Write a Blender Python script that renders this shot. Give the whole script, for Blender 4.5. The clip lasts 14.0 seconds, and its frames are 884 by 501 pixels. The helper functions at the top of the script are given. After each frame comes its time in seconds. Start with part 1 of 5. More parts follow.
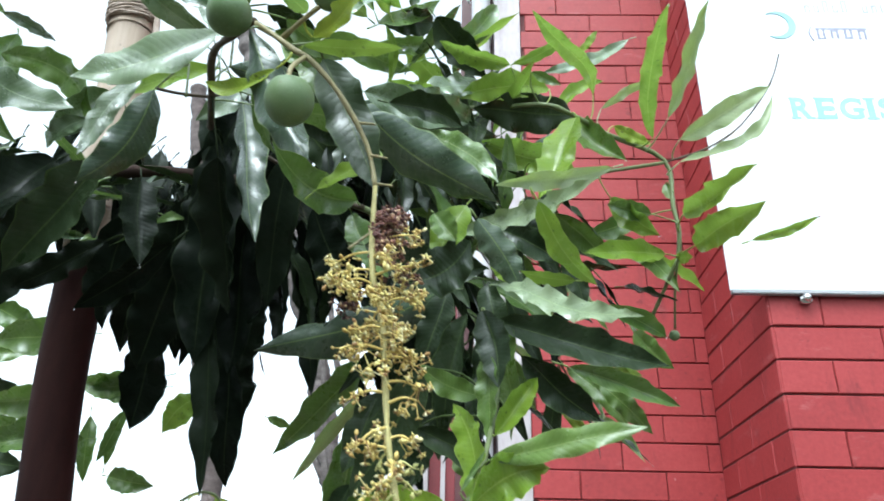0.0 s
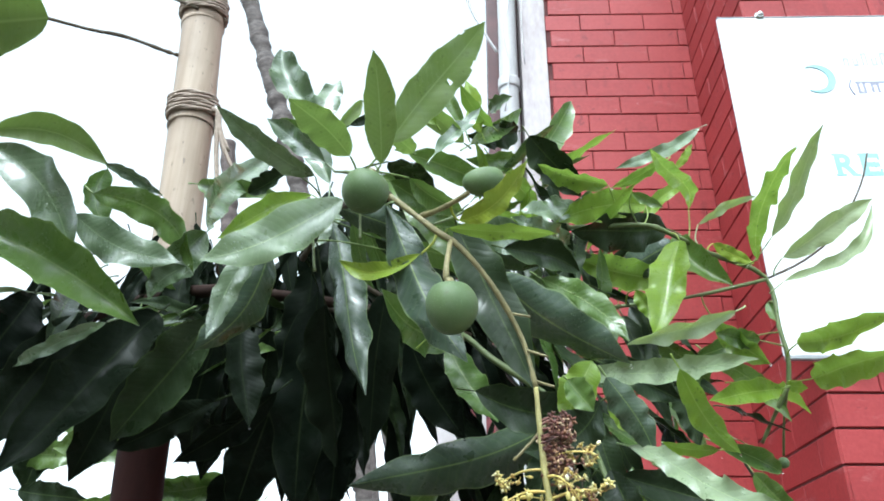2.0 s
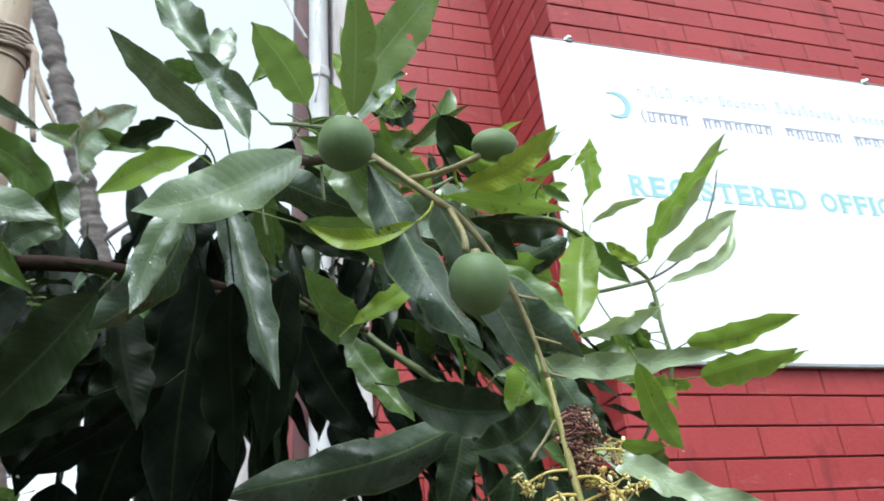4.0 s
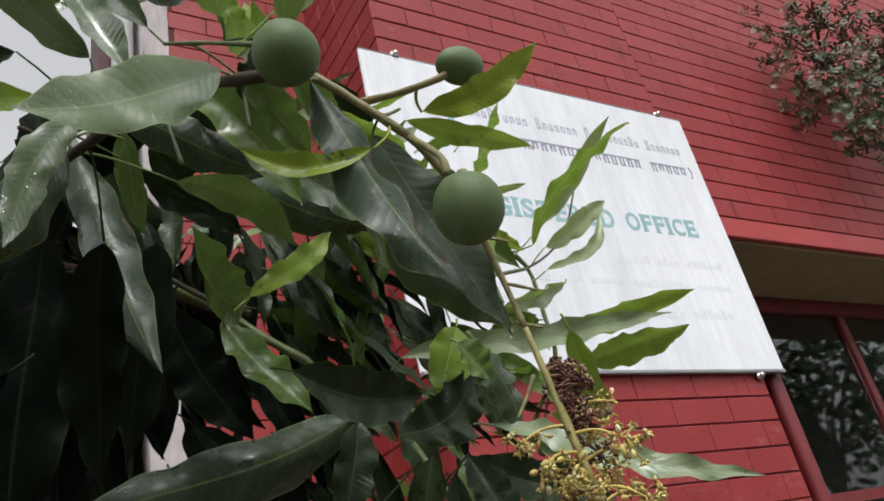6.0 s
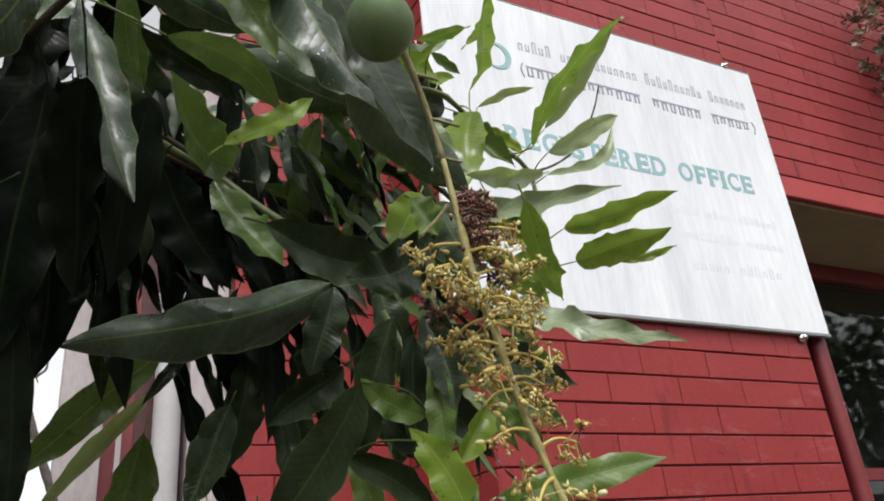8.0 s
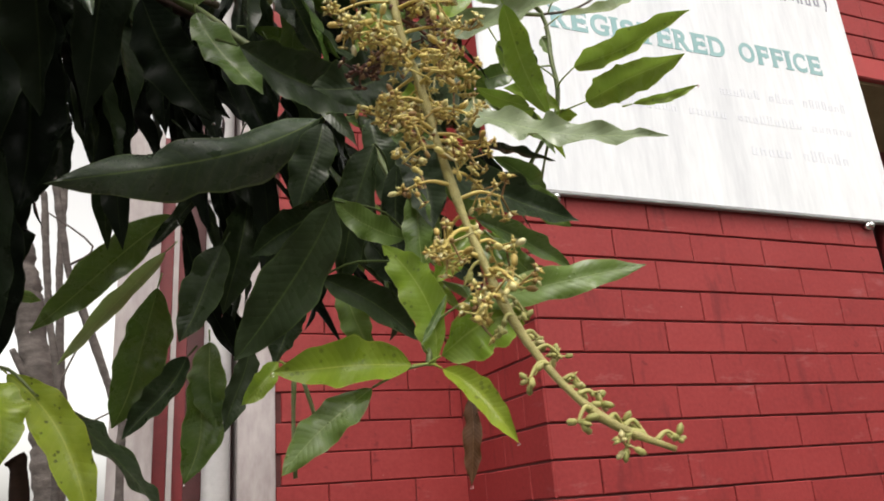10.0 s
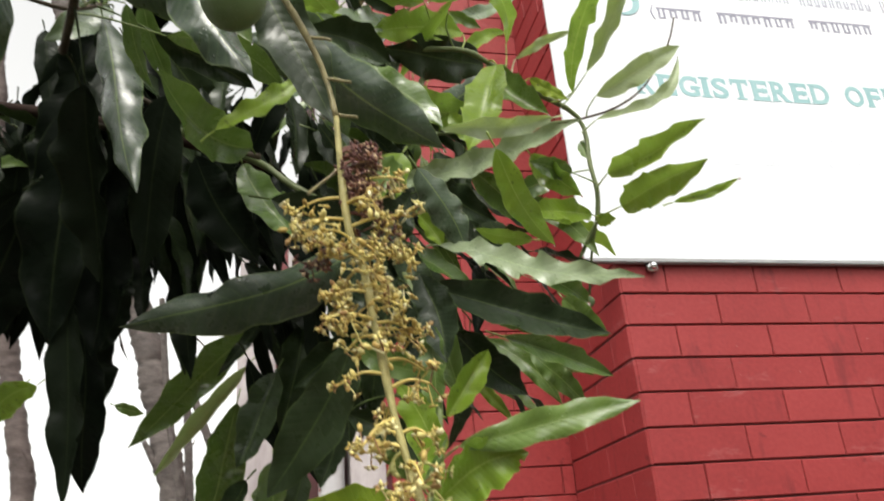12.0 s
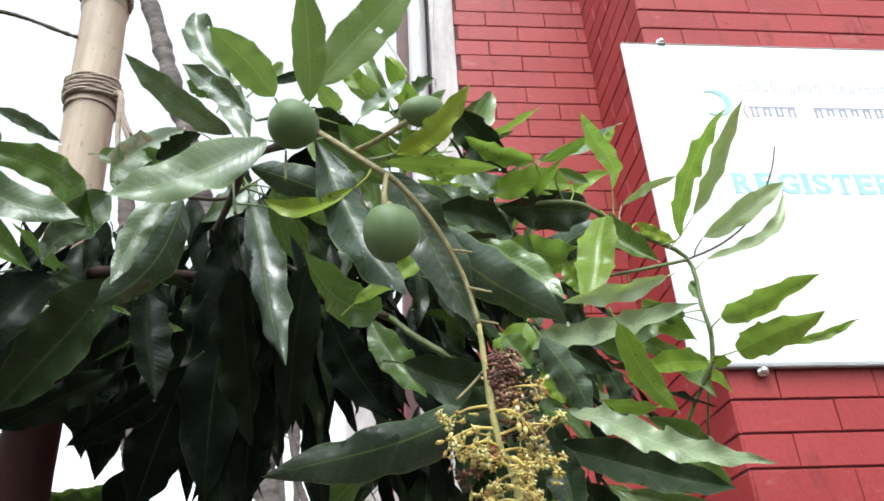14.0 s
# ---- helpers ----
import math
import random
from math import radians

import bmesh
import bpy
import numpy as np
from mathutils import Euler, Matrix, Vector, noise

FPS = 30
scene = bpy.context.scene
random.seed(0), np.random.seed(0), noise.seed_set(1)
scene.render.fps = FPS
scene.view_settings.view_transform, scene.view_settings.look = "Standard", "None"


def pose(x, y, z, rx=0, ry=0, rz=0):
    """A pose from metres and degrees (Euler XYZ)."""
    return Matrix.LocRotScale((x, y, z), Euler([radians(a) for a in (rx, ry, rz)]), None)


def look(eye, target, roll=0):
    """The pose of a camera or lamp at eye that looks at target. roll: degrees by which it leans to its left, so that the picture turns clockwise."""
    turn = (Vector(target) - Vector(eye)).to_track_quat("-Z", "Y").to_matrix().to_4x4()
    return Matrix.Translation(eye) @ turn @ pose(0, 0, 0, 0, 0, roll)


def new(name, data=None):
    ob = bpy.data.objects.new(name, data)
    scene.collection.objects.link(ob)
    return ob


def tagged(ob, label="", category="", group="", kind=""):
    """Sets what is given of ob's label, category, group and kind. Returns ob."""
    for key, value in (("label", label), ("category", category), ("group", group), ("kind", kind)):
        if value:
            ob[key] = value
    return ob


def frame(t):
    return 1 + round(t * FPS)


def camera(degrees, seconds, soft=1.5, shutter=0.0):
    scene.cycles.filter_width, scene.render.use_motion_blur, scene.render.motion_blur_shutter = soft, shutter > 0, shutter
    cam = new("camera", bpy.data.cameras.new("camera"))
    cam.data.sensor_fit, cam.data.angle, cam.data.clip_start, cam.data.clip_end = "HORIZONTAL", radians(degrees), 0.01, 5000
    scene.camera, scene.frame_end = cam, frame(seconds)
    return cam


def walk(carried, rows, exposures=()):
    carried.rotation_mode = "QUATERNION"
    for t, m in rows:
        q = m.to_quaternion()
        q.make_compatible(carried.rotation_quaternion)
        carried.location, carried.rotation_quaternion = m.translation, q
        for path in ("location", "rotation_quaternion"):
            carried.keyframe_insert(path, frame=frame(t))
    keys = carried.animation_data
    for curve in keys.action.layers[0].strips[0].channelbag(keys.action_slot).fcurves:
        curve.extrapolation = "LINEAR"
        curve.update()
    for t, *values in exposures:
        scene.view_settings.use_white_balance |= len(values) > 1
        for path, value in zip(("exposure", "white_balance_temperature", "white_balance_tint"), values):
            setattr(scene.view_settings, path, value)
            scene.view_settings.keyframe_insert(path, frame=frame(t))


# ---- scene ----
cam = camera(59.5, 14.0, 1.75, 0.3)
PATH = [
    (0, (0.254, 0.275, 1.74), (0.201, 2.073, 2.615), 1.4),
    (0.5, (0.215, 0.274, 1.79), (0.126, 2.076, 2.653), 2.7),
    (1, (0.188, 0.251, 1.818), (0.075, 2.043, 2.701), 2.7),
    (1.5, (0.144, 0.249, 1.875), (0.125, 2.037, 2.773), 1.8),
    (2, (0.110, 0.235, 1.902), (0.051, 2.012, 2.819), 0.7),
    (2.5, (0.082, 0.227, 1.916), (0.072, 1.997, 2.847), -0.3),
    (3, (0.038, 0.254, 1.928), (0.097, 2.037, 2.833), -1.3),
    (3.5, (-0.008, 0.329, 1.926), (0.274, 2.083, 2.843), -2.2),
    (4, (-0.081, 0.357, 1.928), (0.471, 2.053, 2.833), -5.0),
    (4.2, (-0.093, 0.374, 1.922), (0.541, 2.048, 2.813), -5.1),
    (6.3, (-0.157, 0.510, 1.923), (0.885, 1.958, 2.827), -12.8),
    (6.5, (-0.156, 0.510, 1.905), (0.869, 1.991, 2.774), -11.1),
    (7, (-0.135, 0.507, 1.871), (0.849, 2.025, 2.724), -8.6),
    (7.5, (-0.093, 0.490, 1.845), (0.869, 2.034, 2.676), -7.2),
    (8, (-0.070, 0.473, 1.814), (0.812, 2.067, 2.641), -5.7),
    (8.5, (-0.052, 0.477, 1.783), (0.787, 2.129, 2.537), -5.0),
    (9, (-0.018, 0.509, 1.747), (0.787, 2.221, 2.396), -5.1),
    (9.2, (-0.012, 0.519, 1.731), (0.775, 2.251, 2.346), -4.6),
    (11.3, (0.114, 0.447, 1.734), (0.741, 2.210, 2.439), -6.4),
    (11.5, (0.119, 0.440, 1.739), (0.692, 2.216, 2.460), -6.1),
    (12, (0.130, 0.407, 1.781), (0.548, 2.192, 2.581), -4.6),
    (12.5, (0.118, 0.380, 1.813), (0.399, 2.151, 2.699), -4.3),
    (13, (0.097, 0.349, 1.835), (0.327, 2.093, 2.786), -3.7),
    (13.5, (0.089, 0.333, 1.843), (0.278, 2.064, 2.827), -3.3),
    (14, (0.082, 0.319, 1.843), (0.269, 2.040, 2.843), -3.0),
]
walk(
    cam,
    [(t, look(eye, target, roll)) for t, eye, target, roll in PATH],
    [(0, 1.24, 5650, 0), (3.0, 1.24, 5700, 0), (4.2, 0.86, 5850, 2), (6.3, 0.18, 6560, 10), (7.0, 0.58, 6600, 10), (7.5, 0.56, 6600, 10), (8.0, 0.30, 6560, 10), (8.6, 0.42, 6800, 10), (9.2, 0.42, 6950, 10), (11.3, 0.60, 7000, 10), (12.0, 0.74, 6850, 8), (12.5, 0.98, 6600, 6), (14, 1.10, 6150, 4)],
)

# ---- world, sun, exposure ----
world = bpy.data.worlds.new("overcast_sky")
scene.world = world
world.use_nodes = True
wn = world.node_tree
wn.nodes.clear()
sky = wn.nodes.new("ShaderNodeTexSky")
sky.sky_type, sky.sun_disc = "NISHITA", False
sky.sun_elevation, sky.sun_rotation = radians(58), radians(200)
sky.air_density, sky.dust_density, sky.ozone_density = 1.0, 4.0, 1.0
milky = wn.nodes.new("ShaderNodeHueSaturation")
milky.inputs["Saturation"].default_value = 0.10
milky.inputs["Value"].default_value = 1.5
back = wn.nodes.new("ShaderNodeBackground")
back.inputs["Strength"].default_value = 0.15
wout = wn.nodes.new("ShaderNodeOutputWorld")
wn.links.new(sky.outputs[0], milky.inputs["Color"])
wn.links.new(milky.outputs[0], back.inputs["Color"])
wn.links.new(back.outputs[0], wout.inputs["Surface"])

sun = new("sun", bpy.data.lights.new("sun", "SUN"))
sun.data.energy, sun.data.angle, sun.data.color = 0.6, radians(25), (1.0, 0.97, 0.92)
# elevation 58 degrees, from behind and a little to the side of the camera
sun.matrix_basis = look((0, 0, 20), (0 + 20 * math.cos(radians(58)) * 0.3, 20 * math.cos(radians(58)) * 0.95, 20 - 20 * math.sin(radians(58))))


# ---- materials ----
def material(name):
    m = bpy.data.materials.new(name)
    m.use_nodes = True
    return m, m.node_tree, m.node_tree.nodes["Principled BSDF"]


def node(nt, kind, **values):
    n = nt.nodes.new(kind)
    for key, value in values.items():
        n.inputs[key].default_value = value
    return n


def ramp(nt, source, stops):
    r = nt.nodes.new("ShaderNodeValToRGB")
    while len(r.color_ramp.elements) < len(stops):
        r.color_ramp.elements.new(0.5)
    for e, (p, c) in zip(r.color_ramp.elements, stops):
        e.position, e.color = p, (*c, 1.0)
    nt.links.new(source, r.inputs["Fac"])
    return r.outputs["Color"]


def math_node(nt, op, a, b=None):
    n = nt.nodes.new("ShaderNodeMath")
    n.operation = op
    for k, v in ((0, a), (1, b)):
        if v is None:
            continue
        if isinstance(v, (int, float)):
            n.inputs[k].default_value = v
        else:
            nt.links.new(v, n.inputs[k])
    return n.outputs[0]


def mix_colour(nt, fac, a, b, mode="MIX"):
    n = nt.nodes.new("ShaderNodeMix")
    n.data_type, n.blend_type = "RGBA", mode
    for k, v in (("Factor", fac), ("A", a), ("B", b)):
        s = [i for i in n.inputs if i.name == k and i.type == ("VALUE" if k == "Factor" else "RGBA")][0]
        if isinstance(v, (int, float)):
            s.default_value = v
        elif isinstance(v, tuple):
            s.default_value = (*v, 1.0)
        else:
            nt.links.new(v, s)
    return [o for o in n.outputs if o.type == "RGBA"][0]


def noise_of(nt, scale, detail=4.0, rough=0.55, coords="World", stretch=(1, 1, 1)):
    mp = nt.nodes.new("ShaderNodeMapping")
    mp.inputs["Scale"].default_value = stretch
    n = node(nt, "ShaderNodeTexNoise", Scale=scale, Detail=detail, Roughness=rough)
    if coords == "World":
        nt.links.new(nt.nodes.new("ShaderNodeNewGeometry").outputs["Position"], mp.inputs["Vector"])
    else:
        nt.links.new(nt.nodes.new("ShaderNodeTexCoord").outputs[coords], mp.inputs["Vector"])
    nt.links.new(mp.outputs[0], n.inputs["Vector"])
    return n.outputs["Fac"]


def bump(nt, bsdf, height, strength, distance):
    b = node(nt, "ShaderNodeBump", Strength=strength, Distance=distance)
    nt.links.new(height, b.inputs["Height"])
    nt.links.new(b.outputs[0], bsdf.inputs["Normal"])
    return b


def plain(name, a, b, rough, scale=20.0, metal=0.0, relief=0.2, depth=0.002, stretch=(1, 1, 1), gloss=0.5):
    """Two tones of one colour, mottled at two scales, with a fine relief."""
    m, nt, p = material(name)
    big = noise_of(nt, scale, 5.0, 0.6, stretch=stretch)
    fine = noise_of(nt, scale * 9, 3.0, 0.6, stretch=stretch)
    both = math_node(nt, "ADD", math_node(nt, "MULTIPLY", big, 0.7), math_node(nt, "MULTIPLY", fine, 0.3))
    nt.links.new(ramp(nt, both, [(0.3, a), (0.7, b)]), p.inputs["Base Color"])
    p.inputs["Roughness"].default_value, p.inputs["Metallic"].default_value = rough, metal
    p.inputs["Specular IOR Level"].default_value = gloss
    bump(nt, p, both, relief, depth)
    return m


def leaf_material(name, base, alt, rib, rough, glow, spots=0.0, gloss=0.42, veins=0.10):
    """A leaf: pale midrib and side veins along its own length, wet gloss, light that shines through."""
    m, nt, p = material(name)
    uv = nt.nodes.new("ShaderNodeUVMap")
    uv.uv_map = "leaf"
    xyz = nt.nodes.new("ShaderNodeSeparateXYZ")
    nt.links.new(uv.outputs[0], xyz.inputs[0])
    across = math_node(nt, "ABSOLUTE", math_node(nt, "SUBTRACT", xyz.outputs[0], 0.5))
    info, geo = nt.nodes.new("ShaderNodeObjectInfo"), nt.nodes.new("ShaderNodeNewGeometry")
    own = math_node(nt, "FRACT", math_node(nt, "ADD", info.outputs["Random"], geo.outputs["Random Per Island"]))
    mott = noise_of(nt, 35.0, 4.0)
    tone = math_node(nt, "ADD", math_node(nt, "MULTIPLY", mott, 0.55), math_node(nt, "MULTIPLY", own, 0.45))
    col = ramp(nt, tone, [(0.25, base), (0.75, alt)])
    # side veins run forward from the midrib
    drift = math_node(nt, "MULTIPLY", noise_of(nt, 22.0, 2.0, 0.5, "Object"), 9.0)
    phase = math_node(nt, "ADD", drift, math_node(nt, "SUBTRACT", math_node(nt, "MULTIPLY", xyz.outputs[1], 118.0), math_node(nt, "MULTIPLY", across, 23.0)))
    vein = math_node(nt, "POWER", math_node(nt, "ABSOLUTE", math_node(nt, "COSINE", math_node(nt, "MULTIPLY", phase, 0.5))), 24.0)
    quilt = math_node(nt, "POWER", math_node(nt, "ABSOLUTE", math_node(nt, "SINE", math_node(nt, "MULTIPLY", phase, 0.5))), 2.0)
    col = mix_colour(nt, math_node(nt, "MULTIPLY", vein, veins), col, rib)
    mid = math_node(nt, "LESS_THAN", across, 0.016)
    midsoft = math_node(nt, "MAXIMUM", math_node(nt, "SUBTRACT", 1.0, math_node(nt, "MULTIPLY", across, 36.0)), 0.0)
    col = mix_colour(nt, math_node(nt, "MULTIPLY", midsoft, 0.85), col, rib)
    col = mix_colour(nt, math_node(nt, "MULTIPLY", math_node(nt, "GREATER_THAN", across, 0.475), 0.45), col, rib)
    if spots:
        v = node(nt, "ShaderNodeTexVoronoi", Scale=150.0)
        tc = nt.nodes.new("ShaderNodeTexCoord")
        nt.links.new(tc.outputs["Object"], v.inputs["Vector"])
        patch = noise_of(nt, 60.0, 2.0)
        dark = math_node(nt, "MULTIPLY", math_node(nt, "LESS_THAN", v.outputs["Distance"], 0.28), math_node(nt, "GREATER_THAN", patch, 0.58))
        col = mix_colour(nt, math_node(nt, "MULTIPLY", dark, spots), col, (0.03, 0.02, 0.008))
    nt.links.new(col, p.inputs["Base Color"])
    # wet streaks vary the gloss
    wet = noise_of(nt, 26.0, 4.0, 0.6)
    r = nt.nodes.new("ShaderNodeMapRange")
    r.inputs["From Min"].default_value, r.inputs["From Max"].default_value = 0.42, 0.62
    r.inputs["To Min"].default_value, r.inputs["To Max"].default_value = rough + 0.16, rough - 0.14
    nt.links.new(wet, r.inputs["Value"])
    drops = node(nt, "ShaderNodeTexVoronoi", Scale=260.0)
    tc2 = nt.nodes.new("ShaderNodeTexCoord")
    nt.links.new(tc2.outputs["Object"], drops.inputs["Vector"])
    bead = math_node(nt, "MAXIMUM", math_node(nt, "SUBTRACT", 0.3, drops.outputs["Distance"]), 0.0)
    bead = math_node(nt, "MULTIPLY", bead, math_node(nt, "GREATER_THAN", noise_of(nt, 30.0, 2.0), 0.57 if gloss > 0.25 else 2.0))
    beaded = math_node(nt, "GREATER_THAN", bead, 0.02)
    nt.links.new(math_node(nt, "SUBTRACT", r.outputs[0], math_node(nt, "MULTIPLY", beaded, rough * 0.6)), p.inputs["Roughness"])
    film = nt.nodes.new("ShaderNodeMapRange")
    film.inputs["From Min"].default_value, film.inputs["From Max"].default_value = 0.40, 0.66
    film.inputs["To Min"].default_value, film.inputs["To Max"].default_value = gloss * 0.35, gloss * 1.5
    nt.links.new(wet, film.inputs["Value"])
    nt.links.new(math_node(nt, "ADD", film.outputs[0], math_node(nt, "MULTIPLY", beaded, max(gloss * 0.9, 0.3))), p.inputs["Specular IOR Level"])
    if gloss > 0.4:
        coat = nt.nodes.new("ShaderNodeMapRange")
        coat.inputs["From Min"].default_value, coat.inputs["From Max"].default_value = 0.50, 0.62
        coat.inputs["To Min"].default_value, coat.inputs["To Max"].default_value = 0.0, 0.85 * min(gloss, 1.0)
        nt.links.new(noise_of(nt, 19.0, 3.0, 0.6), coat.inputs["Value"])
        nt.links.new(coat.outputs[0], p.inputs["Coat Weight"])
        p.inputs["Coat Roughness"].default_value, p.inputs["Coat IOR"].default_value = 0.10, 1.45
    fine = math_node(nt, "MULTIPLY", noise_of(nt, 240.0, 3.0, 0.6, "Object"), 0.45 if gloss > 0.4 else 0.2)
    height = math_node(nt, "SUBTRACT", math_node(nt, "ADD", fine, math_node(nt, "ADD", math_node(nt, "ADD", math_node(nt, "MULTIPLY", mott, 0.7), math_node(nt, "MULTIPLY", quilt, 0.16)), math_node(nt, "MULTIPLY", bead, 2.5))), math_node(nt, "ADD", math_node(nt, "MULTIPLY", vein, 0.10), mid))
    bump(nt, p, height, 0.5, 0.0012)
    tr = nt.nodes.new("ShaderNodeBsdfTranslucent")
    through_col = mix_colour(nt, 1.0, col, (1.0, 1.0, 0.45), "MULTIPLY")
    nt.links.new(mix_colour(nt, 0.6, through_col, (0.18, 0.29, 0.07)), tr.inputs["Color"])
    mix = node(nt, "ShaderNodeMixShader", Fac=glow)
    nt.links.new(p.outputs[0], mix.inputs[1])
    nt.links.new(tr.outputs[0], mix.inputs[2])
    nt.links.new(mix.outputs[0], nt.nodes["Material Output"].inputs["Surface"])
    return m


LEAF = {
    # d: dark green leaf, its base colour lowered further for shade in the branch
    "d": leaf_material("leaf_dark_shaded", (0.013, 0.023, 0.010), (0.030, 0.046, 0.020), (0.078, 0.11, 0.036), 0.36, 0.012, 0.0, 0.20, 0.06),
    "m": leaf_material("leaf_mature", (0.058, 0.112, 0.020), (0.112, 0.182, 0.036), (0.24, 0.32, 0.11), 0.36, 0.20, 0.0, 0.6),
    "l": leaf_material("leaf_young_green", (0.145, 0.250, 0.018), (0.240, 0.350, 0.034), (0.35, 0.45, 0.12), 0.40, 0.42, 0.5, 0.42),
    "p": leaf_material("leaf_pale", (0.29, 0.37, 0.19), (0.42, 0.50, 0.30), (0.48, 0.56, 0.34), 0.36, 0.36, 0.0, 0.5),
    # w: greyed base colour carries part of the sky's sheen, besides the gloss
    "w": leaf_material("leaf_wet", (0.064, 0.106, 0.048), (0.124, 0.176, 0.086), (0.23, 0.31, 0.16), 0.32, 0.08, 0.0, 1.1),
    "u": leaf_material("leaf_underside", (0.130, 0.185, 0.054), (0.195, 0.255, 0.080), (0.28, 0.36, 0.15), 0.55, 0.40, 0.3, 0.3),
    # k: shaded copy of the leaf, the foliage's shade put into its base colour
    "k": leaf_material("leaf_shaded", (0.005, 0.008, 0.005), (0.011, 0.016, 0.009), (0.026, 0.036, 0.016), 0.34, 0.0, 0.0, 0.05, 0.03),
    "e": leaf_material("leaf_sheen", (0.028, 0.050, 0.028), (0.060, 0.090, 0.052), (0.20, 0.27, 0.09), 0.34, 0.04, 0.0, 0.62),
    # s: silvery sky sheen lightened into the base colour, besides the gloss
    "s": leaf_material("leaf_painted_sheen", (0.17, 0.235, 0.125), (0.26, 0.32, 0.19), (0.32, 0.41, 0.21), 0.36, 0.20, 0.0, 0.85),
    "y": leaf_material("leaf_lime", (0.20, 0.29, 0.025), (0.31, 0.37, 0.035), (0.42, 0.46, 0.08), 0.40, 0.22, 0.7),
    # o: the lime leaf again, a little shade put into its base colour
    "o": leaf_material("leaf_lime_shaded", (0.19, 0.28, 0.022), (0.27, 0.35, 0.034), (0.38, 0.44, 0.09), 0.38, 0.26, 0.4, 0.4),
    "b": leaf_material("leaf_dead", (0.08, 0.03, 0.012), (0.14, 0.055, 0.02), (0.17, 0.09, 0.04), 0.6, 0.06),
}
LEAF_LABEL = {"d": "dark green leaf, partly darkened for shade", "m": "", "l": "fresh light green leaf", "p": "pale wet green leaf", "w": "wet leaf, sheen partly in its colour", "u": "matt olive-green leaf seen from below", "k": "mango leaf darkened for foliage shade", "e": "dark leaf with a wet sheen", "s": "wavy leaf, silvery sheen partly in its colour", "y": "yellow-lime young leaf, slightly darkened for shade", "o": "lime young leaf, slightly darkened for shade", "b": "shrivelled brown dead leaf"}

def fruit_material():
    """Green fruit skin with pale pores and a soft bloom."""
    m, nt, p = material("mango_skin")
    tone = noise_of(nt, 26.0, 4.0)
    col = ramp(nt, tone, [(0.3, (0.068, 0.116, 0.038)), (0.7, (0.122, 0.178, 0.070))])
    bloom = noise_of(nt, 55.0, 5.0, 0.65, "Object")
    col = mix_colour(nt, math_node(nt, "MULTIPLY", math_node(nt, "MAXIMUM", math_node(nt, "SUBTRACT", bloom, 0.5), 0.0), 2.2), col, (0.15, 0.19, 0.115))
    scar = math_node(nt, "GREATER_THAN", noise_of(nt, 95.0, 3.0, 0.5, "Object"), 0.69)
    col = mix_colour(nt, math_node(nt, "MULTIPLY", scar, 0.4), col, (0.10, 0.085, 0.04))
    pores = node(nt, "ShaderNodeTexVoronoi", Scale=420.0)
    tc = nt.nodes.new("ShaderNodeTexCoord")
    nt.links.new(tc.outputs["Object"], pores.inputs["Vector"])
    dot = math_node(nt, "LESS_THAN", pores.outputs["Distance"], 0.16)
    col = mix_colour(nt, math_node(nt, "MULTIPLY", dot, 0.35), col, (0.24, 0.34, 0.20))
    nt.links.new(col, p.inputs["Base Color"])
    p.inputs["Roughness"].default_value = 0.55
    p.inputs["Specular IOR Level"].default_value = 0.4
    bump(nt, p, math_node(nt, "ADD", noise_of(nt, 160.0, 3.0), math_node(nt, "MULTIPLY", dot, 0.3)), 0.2, 0.0006)
    return m


bark_young = plain("bark_young", (0.035, 0.026, 0.018), (0.10, 0.078, 0.05), 0.75, 60.0, relief=0.5, gloss=0.25)
# brown bark with the shade on the limbs put into its colour
bark_brown_shaded = plain("bark_brown_shaded", (0.018, 0.010, 0.008), (0.045, 0.026, 0.02), 0.85, 60.0, gloss=0.12)
stem_green = plain("stem_green", (0.085, 0.115, 0.04), (0.15, 0.185, 0.065), 0.5, 70.0)
stem_tan = plain("stem_tan", (0.13, 0.115, 0.045), (0.33, 0.285, 0.13), 0.5, 120.0, relief=0.7)
stalk_yellow = plain("stalk_yellow", (0.19, 0.175, 0.052), (0.43, 0.375, 0.14), 0.5, 130.0, relief=0.8)
bark_dark = plain("bark_dark", (0.045, 0.032, 0.030), (0.16, 0.125, 0.115), 0.85, 22.0, relief=0.9, depth=0.01, stretch=(1, 1, 2.0))
bark_grey = plain("bark_grey", (0.042, 0.034, 0.032), (0.165, 0.138, 0.128), 0.85, 26.0, relief=0.8, depth=0.008, stretch=(1, 1, 2.2))
mango_skin = fruit_material()
def flower_material(name, stops):
    """Small flowers, each of its own tone."""
    m, nt, p = material(name)
    geo = nt.nodes.new("ShaderNodeNewGeometry")
    nt.links.new(ramp(nt, geo.outputs["Random Per Island"], stops), p.inputs["Base Color"])
    p.inputs["Roughness"].default_value = 0.5
    return m


bud_yellow = flower_material("flower_yellow", [(0.0, (0.20, 0.09, 0.04)), (0.2, (0.40, 0.27, 0.07)), (0.5, (0.57, 0.45, 0.13)), (0.85, (0.65, 0.58, 0.22)), (1.0, (0.80, 0.75, 0.48))])
bud_green = flower_material("flower_bud_green", [(0.0, (0.24, 0.25, 0.07)), (0.6, (0.42, 0.40, 0.14)), (1.0, (0.60, 0.54, 0.28))])
bud_brown = flower_material("flower_withered", [(0.0, (0.05, 0.018, 0.018)), (0.6, (0.15, 0.05, 0.035)), (0.85, (0.30, 0.16, 0.08)), (1.0, (0.55, 0.42, 0.26))])
